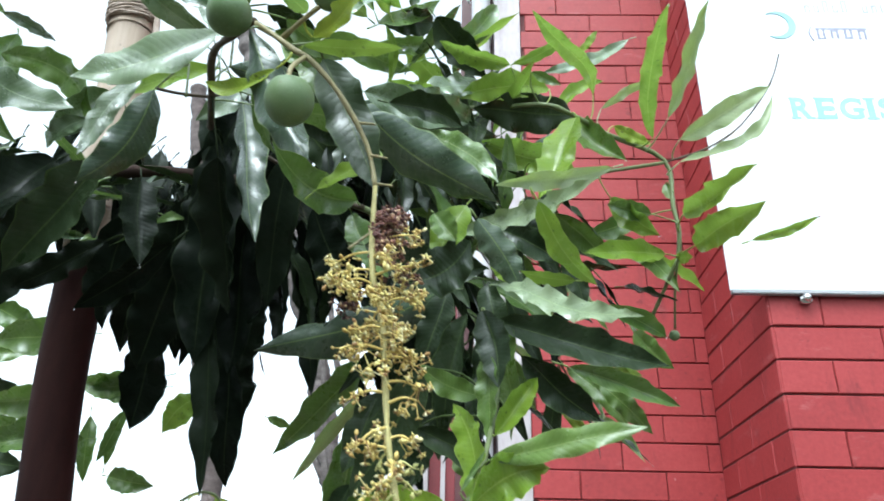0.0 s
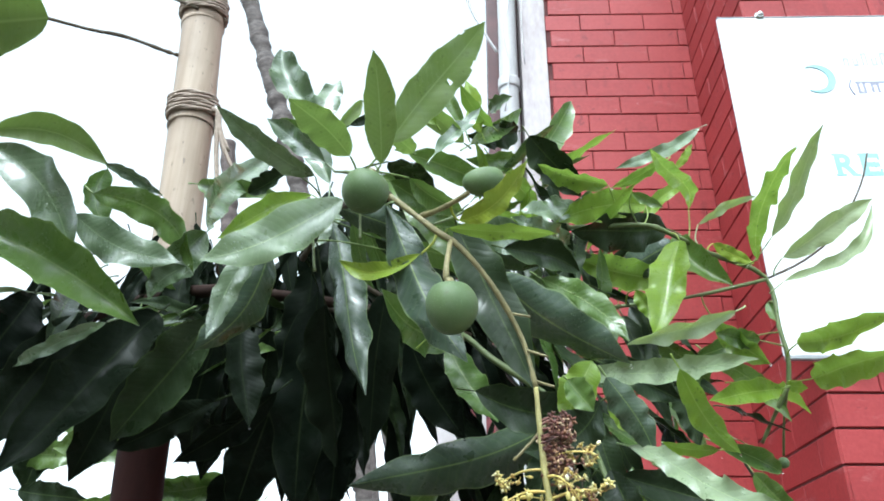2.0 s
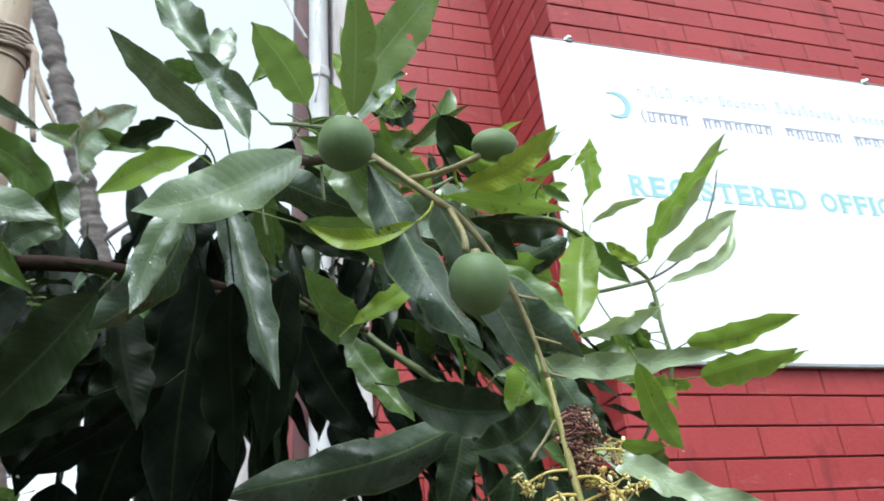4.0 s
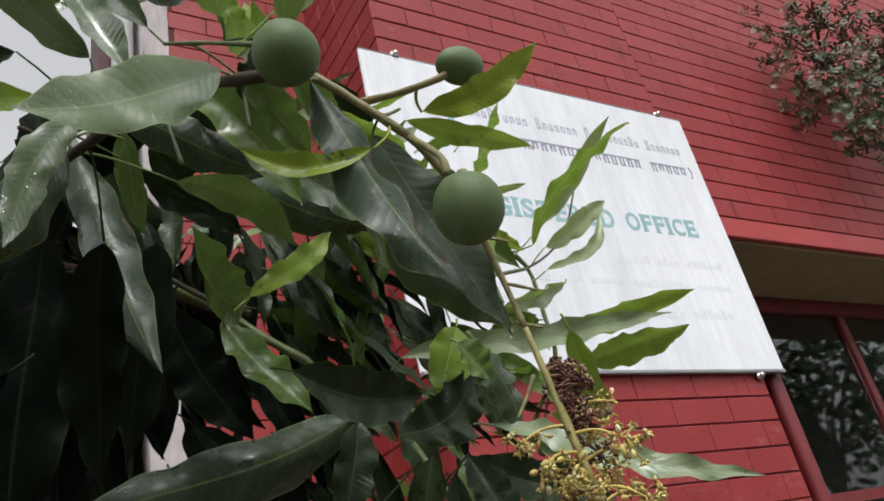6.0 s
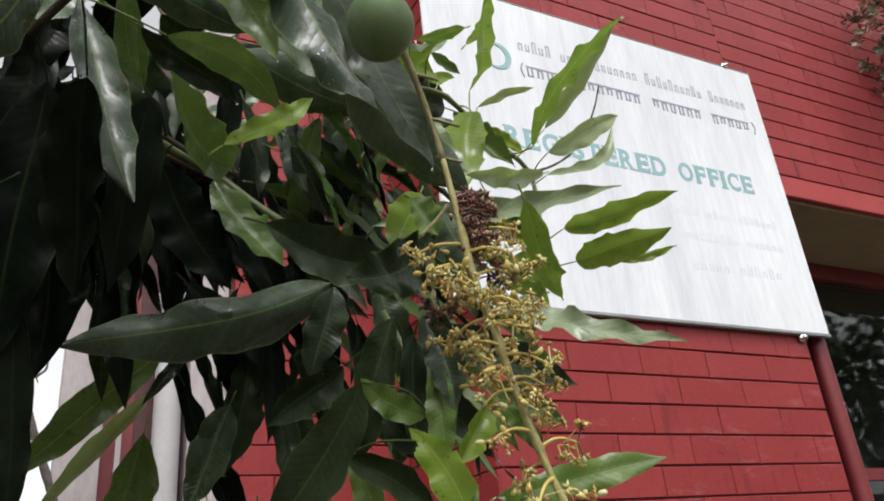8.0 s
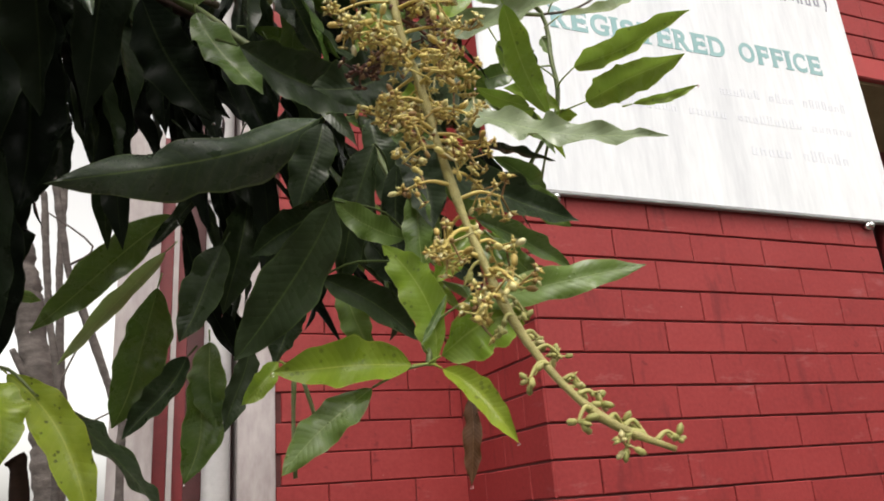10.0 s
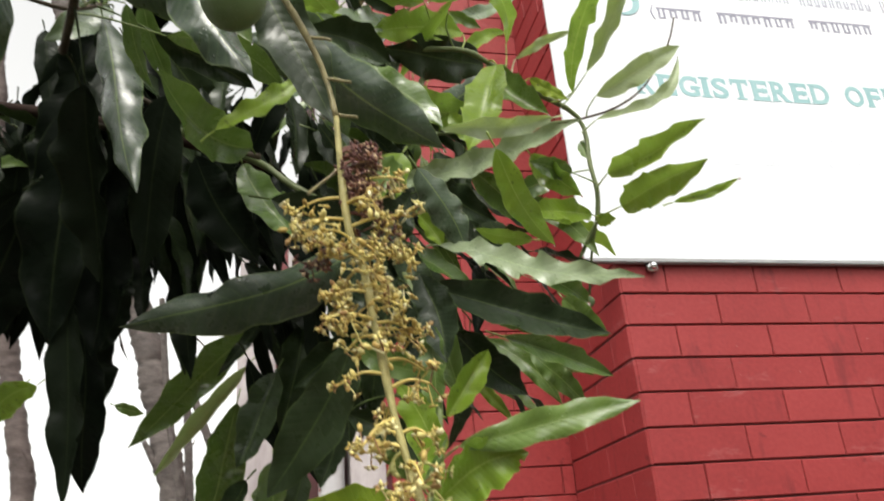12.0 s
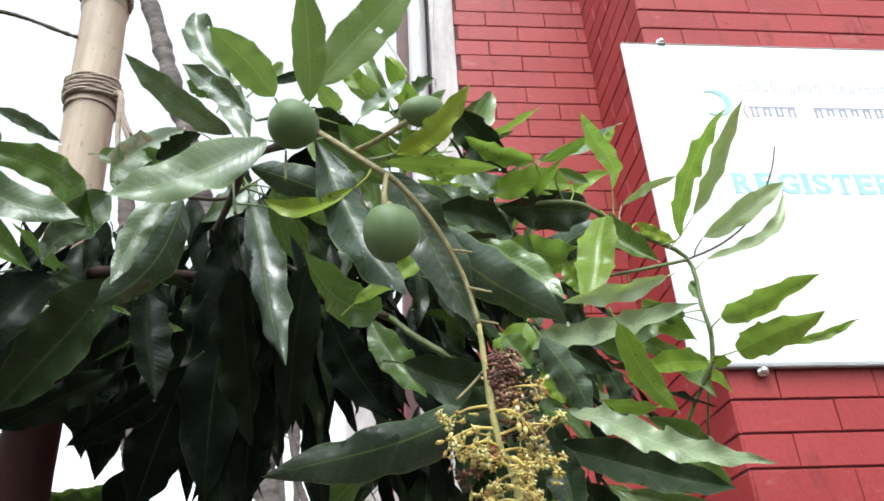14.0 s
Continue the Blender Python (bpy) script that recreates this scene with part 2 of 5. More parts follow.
rope_fibre = plain("rope_fibre", (0.24, 0.185, 0.145), (0.42, 0.34, 0.28), 0.9, 120.0, relief=0.7)
white_board = plain("white_board", (0.56, 0.58, 0.62), (0.79, 0.81, 0.84), 0.4, 4.0, relief=0.05, stretch=(1.6, 1, 0.22))
board_edge = plain("board_edge", (0.22, 0.22, 0.23), (0.38, 0.38, 0.38), 0.5, 12.0, metal=0.3)
letter_teal = plain("letter_teal", (0.20, 0.37, 0.385), (0.30, 0.46, 0.475), 0.5, 8.0, relief=0.0)
letter_grey = plain("letter_grey", (0.19, 0.19, 0.25), (0.30, 0.30, 0.36), 0.5, 40.0, relief=0.0)
letter_mist = plain("letter_mist", (0.30, 0.31, 0.37), (0.42, 0.43, 0.50), 0.5, 40.0, relief=0.0)
letter_faint = plain("letter_faint", (0.60, 0.62, 0.68), (0.70, 0.72, 0.77), 0.5, 8.0, relief=0.0)
chrome = plain("chrome", (0.55, 0.55, 0.55), (0.7, 0.7, 0.7), 0.25, 10.0, metal=1.0, relief=0.0)
joint_dark = plain("joint_dark", (0.06, 0.016, 0.016), (0.11, 0.032, 0.03), 0.9, 14.0)
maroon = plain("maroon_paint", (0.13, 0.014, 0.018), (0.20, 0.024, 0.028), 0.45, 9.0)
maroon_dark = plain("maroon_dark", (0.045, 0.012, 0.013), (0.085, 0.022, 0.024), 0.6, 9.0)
red_plain = plain("red_paint", (0.30, 0.028, 0.028), (0.38, 0.04, 0.04), 0.5, 6.0)
plaster_white = plain("plaster_white", (0.26, 0.22, 0.22), (0.52, 0.48, 0.48), 0.7, 5.0, stretch=(1, 1, 0.35))
plaster_grey = plain("plaster_grey", (0.07, 0.07, 0.055), (0.15, 0.145, 0.12), 0.9, 1.2)
pvc_white = plain("pvc_white", (0.36, 0.35, 0.355), (0.48, 0.47, 0.475), 0.35, 6.0, relief=0.05)
soffit_tan = plain("soffit_tan", (0.30, 0.22, 0.12), (0.40, 0.31, 0.18), 0.8, 5.0)
# the unlit room's shade is put into this colour
room_shade = plain("room_shade", (0.03, 0.03, 0.03), (0.06, 0.055, 0.05), 0.9, 4.0)
soil = plain("ground_soil", (0.05, 0.045, 0.035), (0.13, 0.115, 0.09), 0.85, 2.0, relief=0.6, depth=0.03)


def brick_material():
    m, nt, p = material("red_brick")
    info = nt.nodes.new("ShaderNodeObjectInfo")
    geo = nt.nodes.new("ShaderNodeNewGeometry")
    rnd = math_node(nt, "FRACT", math_node(nt, "ADD", info.outputs["Random"], geo.outputs["Random Per Island"]))
    big = noise_of(nt, 2.2, 5.0, 0.6)
    fine = noise_of(nt, 70.0, 3.0, 0.6)
    tone = math_node(nt, "ADD", math_node(nt, "MULTIPLY", rnd, 0.12), math_node(nt, "ADD", math_node(nt, "MULTIPLY", fine, 0.43), math_node(nt, "MULTIPLY", big, 0.45)))
    col = ramp(nt, tone, [(0.25, (0.184, 0.016, 0.017)), (0.5, (0.250, 0.027, 0.028)), (0.75, (0.310, 0.042, 0.042))])
    # rain streaks and grime
    wet = noise_of(nt, 9.0, 5.0, 0.65, stretch=(1.6, 1.6, 0.35))
    streak = nt.nodes.new("ShaderNodeMapRange")
    streak.inputs["From Min"].default_value, streak.inputs["From Max"].default_value = 0.58, 0.72
    nt.links.new(wet, streak.inputs["Value"])
    col = mix_colour(nt, math_node(nt, "MULTIPLY", streak.outputs[0], 0.6), col, (0.12, 0.012, 0.014))
    fleck = math_node(nt, "GREATER_THAN", noise_of(nt, 55.0, 2.0), 0.80)
    col = mix_colour(nt, math_node(nt, "MULTIPLY", fleck, 0.5), col, (0.62, 0.50, 0.48))
    scuff = nt.nodes.new("ShaderNodeMapRange")
    scuff.inputs["From Min"].default_value, scuff.inputs["From Max"].default_value = 0.60, 0.78
    nt.links.new(noise_of(nt, 5.0, 6.0, 0.7, stretch=(0.8, 0.8, 2.4)), scuff.inputs["Value"])
    col = mix_colour(nt, math_node(nt, "MULTIPLY", scuff.outputs[0], 0.45), col, (0.42, 0.20, 0.20))
    nt.links.new(col, p.inputs["Base Color"])
    splash = nt.nodes.new("ShaderNodeMapRange")
    splash.inputs["From Min"].default_value, splash.inputs["From Max"].default_value = 0.63, 0.67
    nt.links.new(noise_of(nt, 16.0, 6.0, 0.7), splash.inputs["Value"])
    col = mix_colour(nt, math_node(nt, "MULTIPLY", splash.outputs[0], 0.55), col, (0.10, 0.008, 0.010))
    nt.links.new(col, p.inputs["Base Color"])
    p.inputs["Roughness"].default_value = 0.55
    p.inputs["Specular IOR Level"].default_value = 0.32
    bump(nt, p, math_node(nt, "ADD", big, math_node(nt, "MULTIPLY", fine, 0.6)), 0.25, 0.003)
    return m


red_brick = brick_material()


def bamboo_material():
    m, nt, p = material("bamboo_culm")
    grain = noise_of(nt, 60.0, 4.0, 0.6, stretch=(1, 1, 0.03))
    stain = noise_of(nt, 7.0, 5.0, 0.6, stretch=(1, 1, 0.5))
    col = ramp(nt, grain, [(0.3, (0.36, 0.275, 0.20)), (0.7, (0.54, 0.435, 0.34))])
    col = mix_colour(nt, math_node(nt, "MULTIPLY", math_node(nt, "POWER", stain, 2.0), 1.6), col, (0.20, 0.145, 0.105))
    crack = math_node(nt, "GREATER_THAN", noise_of(nt, 45.0, 2.0, 0.5, stretch=(1, 1, 0.02)), 0.69)
    col = mix_colour(nt, math_node(nt, "MULTIPLY", crack, 0.55), col, (0.10, 0.075, 0.055))
    speck = math_node(nt, "GREATER_THAN", noise_of(nt, 90.0, 3.0, 0.6, stretch=(1, 1, 0.6)), 0.66)
    col = mix_colour(nt, math_node(nt, "MULTIPLY", speck, 0.5), col, (0.14, 0.11, 0.09))
    nt.links.new(col, p.inputs["Base Color"])
    p.inputs["Roughness"].default_value = 0.5
    p.inputs["Specular IOR Level"].default_value = 0.3
    bump(nt, p, math_node(nt, "ADD", grain, stain), 0.35, 0.002)
    return m


bamboo_skin = bamboo_material()
# reddish pole foot, the shade it stands in put into the colour
bamboo_shaded = plain("bamboo_shaded", (0.014, 0.005, 0.005), (0.034, 0.012, 0.010), 0.8, 14.0, stretch=(1, 1, 0.2), gloss=0.12)


def glass_material():
    m, nt, p = material("window_glass")
    p.inputs["Base Color"].default_value = (0.55, 0.62, 0.60, 1)
    p.inputs["Transmission Weight"].default_value = 1.0
    p.inputs["Roughness"].default_value = 0.02
    p.inputs["IOR"].default_value = 1.5
    return m


glass = glass_material()


def water_material():
    m, nt, p = material("water_bead")
    p.inputs["Base Color"].default_value = (1, 1, 1, 1)
    p.inputs["Transmission Weight"].default_value = 1.0
    p.inputs["Roughness"].default_value = 0.0
    p.inputs["IOR"].default_value = 1.33
    return m


water = water_material()

# ---- building blocks ----
PLACE = {}


def thing(name, at, label, category, group="", kind=""):
    ob = new(name)
    ob.empty_display_size = 0.1
    PLACE[ob] = pose(*at)
    ob.matrix_basis = PLACE[ob]
    return tagged(ob, label, category, group, kind)


def hang(ob, parent, m):
    """Puts ob, whose pose in the world is m, under parent."""
    PLACE[ob] = m
    if parent is not None:
        ob.parent = parent
        ob.matrix_parent_inverse = PLACE[parent].inverted()
    ob.matrix_basis = m
    return ob


def part(name, bm, mat, parent=None, label="", m=None, smooth=True):
    me = bpy.data.meshes.new(name)
    bm.normal_update()
    bm.to_mesh(me)
    bm.free()
    for poly in me.polygons:
        poly.use_smooth = smooth
    me.materials.append(mat)
    ob = new(name, me)
    hang(ob, parent, m or Matrix.Identity(4))
    return tagged(ob, label)


def box(bm, x0, x1, y0, y1, z0, z1, bevel=0.0):
    made = bmesh.ops.create_cube(bm, size=1.0, matrix=Matrix.LocRotScale(((x0 + x1) / 2, (y0 + y1) / 2, (z0 + z1) / 2), None, (x1 - x0, y1 - y0, z1 - z0)))
    if bevel:
        edges = {e for v in made["verts"] for e in v.link_edges}
        bmesh.ops.bevel(bm, geom=list(edges), offset=bevel, segments=2, affect="EDGES")
    return bm


def block(name, x0, x1, y0, y1, z0, z1, mat, parent=None, label="", bevel=0.0):
    return part(name, box(bmesh.new(), x0, x1, y0, y1, z0, z1, bevel), mat, parent, label, smooth=False)


def tube(bm, pts, radii, sides=8, cap=True, wobble=0.0):
    """A tube along points (smoothed), with a radius at each end or at each point."""
    pts = [Vector(p) for p in pts]
    fine, rad = [], []
    n = len(pts)
    if len(radii) == 2:
        radii = [radii[0] + (radii[1] - radii[0]) * i / (n - 1) for i in range(n)]
    for i in range(n - 1):
        p0, p1, p2, p3 = pts[max(i - 1, 0)], pts[i], pts[i + 1], pts[min(i + 2, n - 1)]
        for k in range(4):
            t = k / 4
            fine.append(0.5 * ((2 * p1) + (p2 - p0) * t + (2 * p0 - 5 * p1 + 4 * p2 - p3) * t * t + (3 * p1 - p0 - 3 * p2 + p3) * t ** 3))
            rad.append(radii[i] + (radii[i + 1] - radii[i]) * t)
    fine.append(pts[-1])
    rad.append(radii[-1])
    side = None
    rings = []
    for i, (p, r) in enumerate(zip(fine, rad)):
        d = (fine[min(i + 1, len(fine) - 1)] - fine[max(i - 1, 0)]).normalized()
        if side is None:
            side = d.orthogonal().normalized()
        side = (side - d * side.dot(d)).normalized()
        other = d.cross(side)
        if wobble:
            r *= 1 + wobble * noise.noise(p * 170)
        rings.append([bm.verts.new(p + r * (math.cos(a) * side + math.sin(a) * other)) for a in (2 * math.pi * k / sides for k in range(sides))])
    for a, b in zip(rings, rings[1:]):
        for k in range(sides):
            bm.faces.new((a[k], a[(k + 1) % sides], b[(k + 1) % sides], b[k]))
    if cap:
        bm.faces.new(rings[0][::-1])
        bm.faces.new(rings[-1])
    return bm


# ---- the building ----
X0, X1, YF, YB = 1.25, 2.9, 2.63, 3.28
TOP = 7.2
block("ground", -120, 120, -120, 120, -0.3, 0.0, soil)["kind"] = "structure"
tagged(scene.objects["ground"], "bare damp soil ground round the building", "ground")

front = block("wall_front", X0, X1, YF + 0.008, YB + 0.3, 0, TOP, joint_dark)
upper = block("wall_upper", X1, 8.5, YF + 0.008, YB + 0.3, 3.5, TOP, joint_dark)
recess = block("wall_recessed", 0.53, X0 - 0.001, YB + 0.008, YB + 0.3, 0, TOP, joint_dark)
for ob, label in ((front, "red-painted brick wall behind the white sign"), (upper, "red-painted brick wall over the dark entrance"), (recess, "red-painted brick wall set back from the front")):
    tagged(ob, label, "wall", kind="structure")

# soffit, lintel and the glazed entrance in the recess
tagged(block("soffit", X1, 8.5, YF + 0.03, 3.26, 3.46, 3.497, soffit_tan), "tan plastered soffit over the entrance", "soffit", kind="structure")
tagged(block("fascia", X1 + 0.001, 8.5, YF - 0.006, YF + 0.028, 3.47, 3.585, red_plain, bevel=0.004), "plain red painted band along the overhang", "fascia", kind="structure")
tagged(block("lintel", X1, 8.5, 3.2, 3.3, 3.36, 3.458, maroon, bevel=0.004), "dark maroon lintel over the glass", "lintel", kind="structure")
# unseen room added behind the glass, coloured dark so the panes look dark
tagged(block("wall_inside", X1, 8.5, 5.0, 5.2, 0, 3.6, room_shade), "unseen back wall added behind the glass, dark for shade", "wall", kind="structure")
tagged(block("wall_inside_end", 8.5, 8.7, YF, 5.2, 0, TOP, room_shade), "unseen end wall added behind the glass, dark for shade", "wall", kind="structure")
tagged(block("wall_inside_side", X1 - 0.15, X1 - 0.002, YB + 0.301, 5.0, 0, 3.6, room_shade), "unseen side wall added behind the glass, dark for shade", "wall", kind="structure")
tagged(block("ceiling", X1, 8.5, 3.31, 5.0, 3.5, 3.6, room_shade), "unseen ceiling added behind the glass, dark for shade", "ceiling", kind="structure")
window = thing("window_1", (4.0, 3.24, 0), "large dark entrance glazing in maroon frames", "window", kind="structure")
for x in (3.0, 4.78, 6.5):
    block("frame_post", x - 0.035, x + 0.035, 3.21, 3.27, 0, 3.36, maroon, window, bevel=0.004)
block("frame_rail", 2.97, 8.4, 3.212, 3.268, 2.2, 2.26, maroon, window)
for a, b in ((3.035, 4.745), (4.815, 6.465)):
    for z0, z1 in ((0.05, 2.2), (2.26, 3.36)):
        pane = block("pane", a, b, 3.236, 3.244, z0, z1, glass, window)
        pane.visible_shadow = False

# unseen wall added to cut sky light and darken reflections
tagged(block("wall_opposite", -16, 26, -6.4, -6.1, 0, 3.2, plaster_grey), "unseen wall added across the yard to block sky light", "wall", kind="structure")
# white weathered strip, maroon strips and the pipes at the far end of the recessed wall
strip = block("wall_end_strip", 0.40, 0.528, YB - 0.012, YB + 0.3, 0, TOP, plaster_white, bevel=0.004)
tagged(strip, "weathered white painted end of the brick wall", "wall", kind="structure")
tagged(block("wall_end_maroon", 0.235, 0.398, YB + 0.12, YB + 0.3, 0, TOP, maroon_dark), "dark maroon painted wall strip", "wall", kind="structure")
tagged(block("wall_end_low", 0.131, 0.234, YB + 0.125, YB + 0.3, 0, 3.2, maroon), "dark maroon painted lower wall strip", "wall", kind="structure")
tagged(block("trim_white", 0.178, 0.196, YB + 0.10, YB + 0.1248, 0, 3.2, plaster_white), "thin white painted trim on the maroon strip", "trim", kind="structure")
tagged(block("wall_end_pilaster", -0.01, 0.13, YB + 0.06, YB + 0.3, 0, 3.2, plaster_white, bevel=0.004), "stained white pilaster at the wall's end", "wall", kind="structure")


def drain_pipe(x, y, r, z1, mat, label):
    t = thing("drain_pipe", (x, y, 0), label, "pipe")
    part("pipe", tube(bmesh.new(), [(x, y, 0), (x, y, z1 / 2), (x, y, z1)], (r, r), 16), mat, t)
    for z in (1.4, 2.9, 4.4, 5.9):
        if z < z1:
            part("collar", tube(bmesh.new(), [(x, y, z), (x, y, z + 0.06)], (r * 1.15, r * 1.15), 16), mat, t)


drain_pipe(0.335, YB + 0.045, 0.048, TOP, pvc_white, "white plastic drain pipe up the wall's end")
drain_pipe(3.03, YF + 0.05, 0.04, 3.46, maroon, "maroon painted pipe beside the dark entrance")

# ---- the sign board ----
sign = thing("sign_board", (2.08, 2.605, 2.745), "white rain-streaked office sign board on the red wall", "sign")
SX0, SX1, SZ0, SZ1 = 1.128, 3.037, 2.745, 4.176
block("panel", SX0, SX1, 2.606, 2.622, SZ0, SZ1, white_board, sign, bevel=0.003)
block("rim", SX0, SX1, 2.598, 2.6225, SZ0 - 0.014, SZ0 - 0.0005, board_edge, sign, "grey metal bottom rim", bevel=0.003)
block("worn_edge", SX0, SX1, 2.6045, 2.6225, SZ1 + 0.0005, SZ1 + 0.005, board_edge, sign, "grey worn top edge", bevel=0.001)
for x, z in ((1.364, 2.722), (2.854, 2.722), (1.30, 4.19), (2.87, 4.19)):
    bm = bmesh.new()
    box(bm, x - 0.018, x + 0.018, 2.60, 2.628, z - 0.02, z + 0.012, 0.004)
    bmesh.ops.create_uvsphere(bm, u_segments=10, v_segments=8, radius=0.013, matrix=Matrix.Translation((x, 2.597, z - 0.004)))
    part("bracket", bm, chrome, sign, "small bright metal bracket")


# slab serifs of each capital, in parts of its cell: left, right, foot, top
STEM = [(-0.08, 0.40, 0.0, 0.09), (-0.08, 0.34, 0.91, 1.0)]
ARMS = [(0.90, 1.0, 0.70, 1.0), (0.66, 0.74, 0.36, 0.64)]
SERIFS = {
    "R": STEM + [(0.66, 1.08, 0.0, 0.09)],
    "E": STEM + ARMS + [(0.92, 1.02, 0.0, 0.30)],
    "F": STEM + ARMS,
    "I": [(-0.35, 1.35, 0.0, 0.09), (-0.35, 1.35, 0.91, 1.0)],
    "T": [(0.22, 0.78, 0.0, 0.09), (0.0, 0.10, 0.70, 1.0), (0.90, 1.0, 0.70, 1.0)],
    "D": STEM,
    "G": [(0.86, 0.98, 0.66, 0.95), (0.56, 1.08, 0.42, 0.50)],
    "C": [(0.86, 0.98, 0.66, 0.95)],
    "S": [(0.80, 0.92, 0.68, 0.95), (0.04, 0.15, 0.05, 0.32)],
    "O": [],
}


def capital(text, x0, x1, z0, height, mat):
    """One bold capital with slab serifs, fitted into its cell."""
    cu = bpy.data.curves.new("letter", "FONT")
    cu.body, cu.extrude, cu.offset = text, 0.002, 0.030
    ob = new("letter", cu)
    bpy.context.view_layer.update()
    me = bpy.data.meshes.new_from_object(ob.evaluated_get(bpy.context.evaluated_depsgraph_get()))
    bpy.data.objects.remove(ob)
    xs, ys = [v.co.x for v in me.vertices], [v.co.y for v in me.vertices]
    lo, hi, lo_y, hi_y = min(xs), max(xs), min(ys), max(ys)
    for v in me.vertices:
        v.co = (x0 + (v.co.x - lo) / (hi - lo) * (x1 - x0), 2.6054 - v.co.z * 0.3, z0 + (v.co.y - lo_y) / (hi_y - lo_y) * height)
    bm = bmesh.new()
    bm.from_mesh(me)
    bpy.data.meshes.remove(me)
    for a, b, c, d in SERIFS[text]:
        box(bm, x0 + a * (x1 - x0), x0 + b * (x1 - x0), 2.6043, 2.6057, z0 + c * height, z0 + d * height)
    part("letter", bm, mat, sign, "teal serif capital letter", smooth=False)


def lettering(text, x0, x1, z0, height, mat):
    share = {"I": 0.34, "O": 1.12, "G": 1.1, "D": 1.08, "S": 0.88, "F": 0.86, "E": 0.92}
    total = sum(share.get(c, 1.0) + 0.22 for c in text) - 0.22
    x = x0
    for c in text:
        w = share.get(c, 1.0) / total * (x1 - x0)
        capital(c, x, x + w, z0, height, mat)
        x += w + 0.22 / total * (x1 - x0)


lettering("REGISTERED", 1.446, 2.275, 3.420, 0.096, letter_teal)
lettering("OFFICE", 2.352, 2.812, 3.420, 0.096, letter_teal)


def bars(x0, x1, z0, height, mat, words, seed, headline=False):
    """A line of writing as plain bars: a row of short strokes for each word, under a long bar where it has one."""
    rng = random.Random(seed)
    pitch = (x1 - x0) / (sum(words) + 1.2 * (len(words) - 1))
    x = x0
    for n in words:
        bm = bmesh.new()
        if headline:
            box(bm, x, x + (n - 0.2) * pitch, 2.6045, 2.6058, z0 + height * 0.84, z0 + height)
        for k in range(n):
            tall = height * (0.84 if headline else rng.choice((0.62, 0.62, 0.66, 1.0)))
            foot = z0 + height * rng.choice((0.0, 0.0, 0.08, 0.2) if headline else (0.0, 0.0, -0.04))
            left = x + k * pitch
            for a, b in ((0.08, 0.26), (0.50, 0.68)):
                box(bm, left + a * pitch, left + b * pitch, 2.6045, 2.6058, foot, z0 + tall)
            c = foot if rng.random() < 0.5 else z0 + tall - height * 0.14
            box(bm, left + 0.26 * pitch, left + 0.50 * pitch, 2.6045, 2.6058, c, c + height * 0.14)
        part("writing", bm, mat, sign, "row of small grey strokes", smooth=False)["kind"] = "stuff"
        x += (n + 1.2) * pitch


bars(1.575, 2.935, 3.924, 0.062, letter_mist, (5, 4, 7, 10, 7), 1)
bars(1.600, 2.925, 3.790, 0.056, letter_grey, (4, 7, 6, 5), 2, True)
for x, way in ((1.575, 1), (2.955, -1)):
    part("writing", tube(bmesh.new(), [(x + way * 0.012, 2.605, 3.855), (x, 2.605, 3.82), (x + way * 0.012, 2.605, 3.782)], (0.003, 0.003), 6), letter_grey, sign, "curved grey stroke")
bars(2.2, 2.9, 3.245, 0.04, letter_faint, (6, 4, 7), 3)
bars(1.7, 2.9, 3.13, 0.04, letter_faint, (7, 5, 9, 6), 4)
bars(2.3, 2.84, 2.985, 0.05, letter_faint, (5, 6), 5)
bm = bmesh.new()
ring = []
for i in range(15):
    a = radians(-120 + 240 * i / 14)
    w = 0.013 * math.sin(math.pi * i / 14) + 0.001
    for r in (0.062 - w, 0.062 + w):
        for y in (2.603, 2.6055):
            ring.append(bm.verts.new((1.455 + r * math.cos(a), y, 3.86 + r * math.sin(a))))
for i in range(14):
    p, q = ring[4 * i : 4 * i + 4], ring[4 * i + 4 : 4 * i + 8]
    for k, l in ((0, 2), (2, 3), (3, 1), (1, 0)):
        bm.faces.new((p[k], p[l], q[l], q[k]))
bmesh.ops.recalc_face_normals(bm, faces=bm.faces[:])
part("emblem", bm, letter_teal, sign, "teal crescent emblem", smooth=False)

# ---- white cables at the wall's end ----
def cable(pts, r):
    t = thing("cable", pts[0], "white plastic cable hanging down the wall's end", "cable", "cables at the wall's end")
    part("sheath", tube(bmesh.new(), pts, (r, r), 6), pvc_white, t)


cable([(0.336, 3.250, 5.374), (0.342, 3.240, 4.926), (0.306, 3.240, 4.723), (0.335, 3.240, 4.495), (0.307, 3.250, 4.216)], 0.0045)
cable([(0.085, 3.300, 5.240), (0.135, 3.300, 4.961), (0.215, 3.300, 4.760), (0.276, 3.300, 4.632)], 0.0070)
cable([(0.441, 3.255, 5.385), (0.408, 3.255, 4.862), (0.413, 3.255, 4.510)], 0.0030)

# ---- bamboo pole with its rope ----
pole = thing("bamboo_pole", (-0.45, 1.58, 0), "tall weathered bamboo pole bound with rope", "pole")


def pole_x(z):
    return -0.452 - 0.022 * max(z - 2.2, 0) - 0.028 * max(z - 2.2, 0) ** 2 * 0.9


bm = bmesh.new()
zs = [2.36, 2.39, 2.42, 2.44, 2.46, 2.65, 2.872, 2.892, 2.914, 3.05, 3.162, 3.182, 3.202, 3.5, 3.7, 4.4]
rs = [0.047, 0.046, 0.046, 0.049, 0.046, 0.045, 0.046, 0.050, 0.047, 0.046, 0.046, 0.050, 0.046, 0.046, 0.046, 0.046]
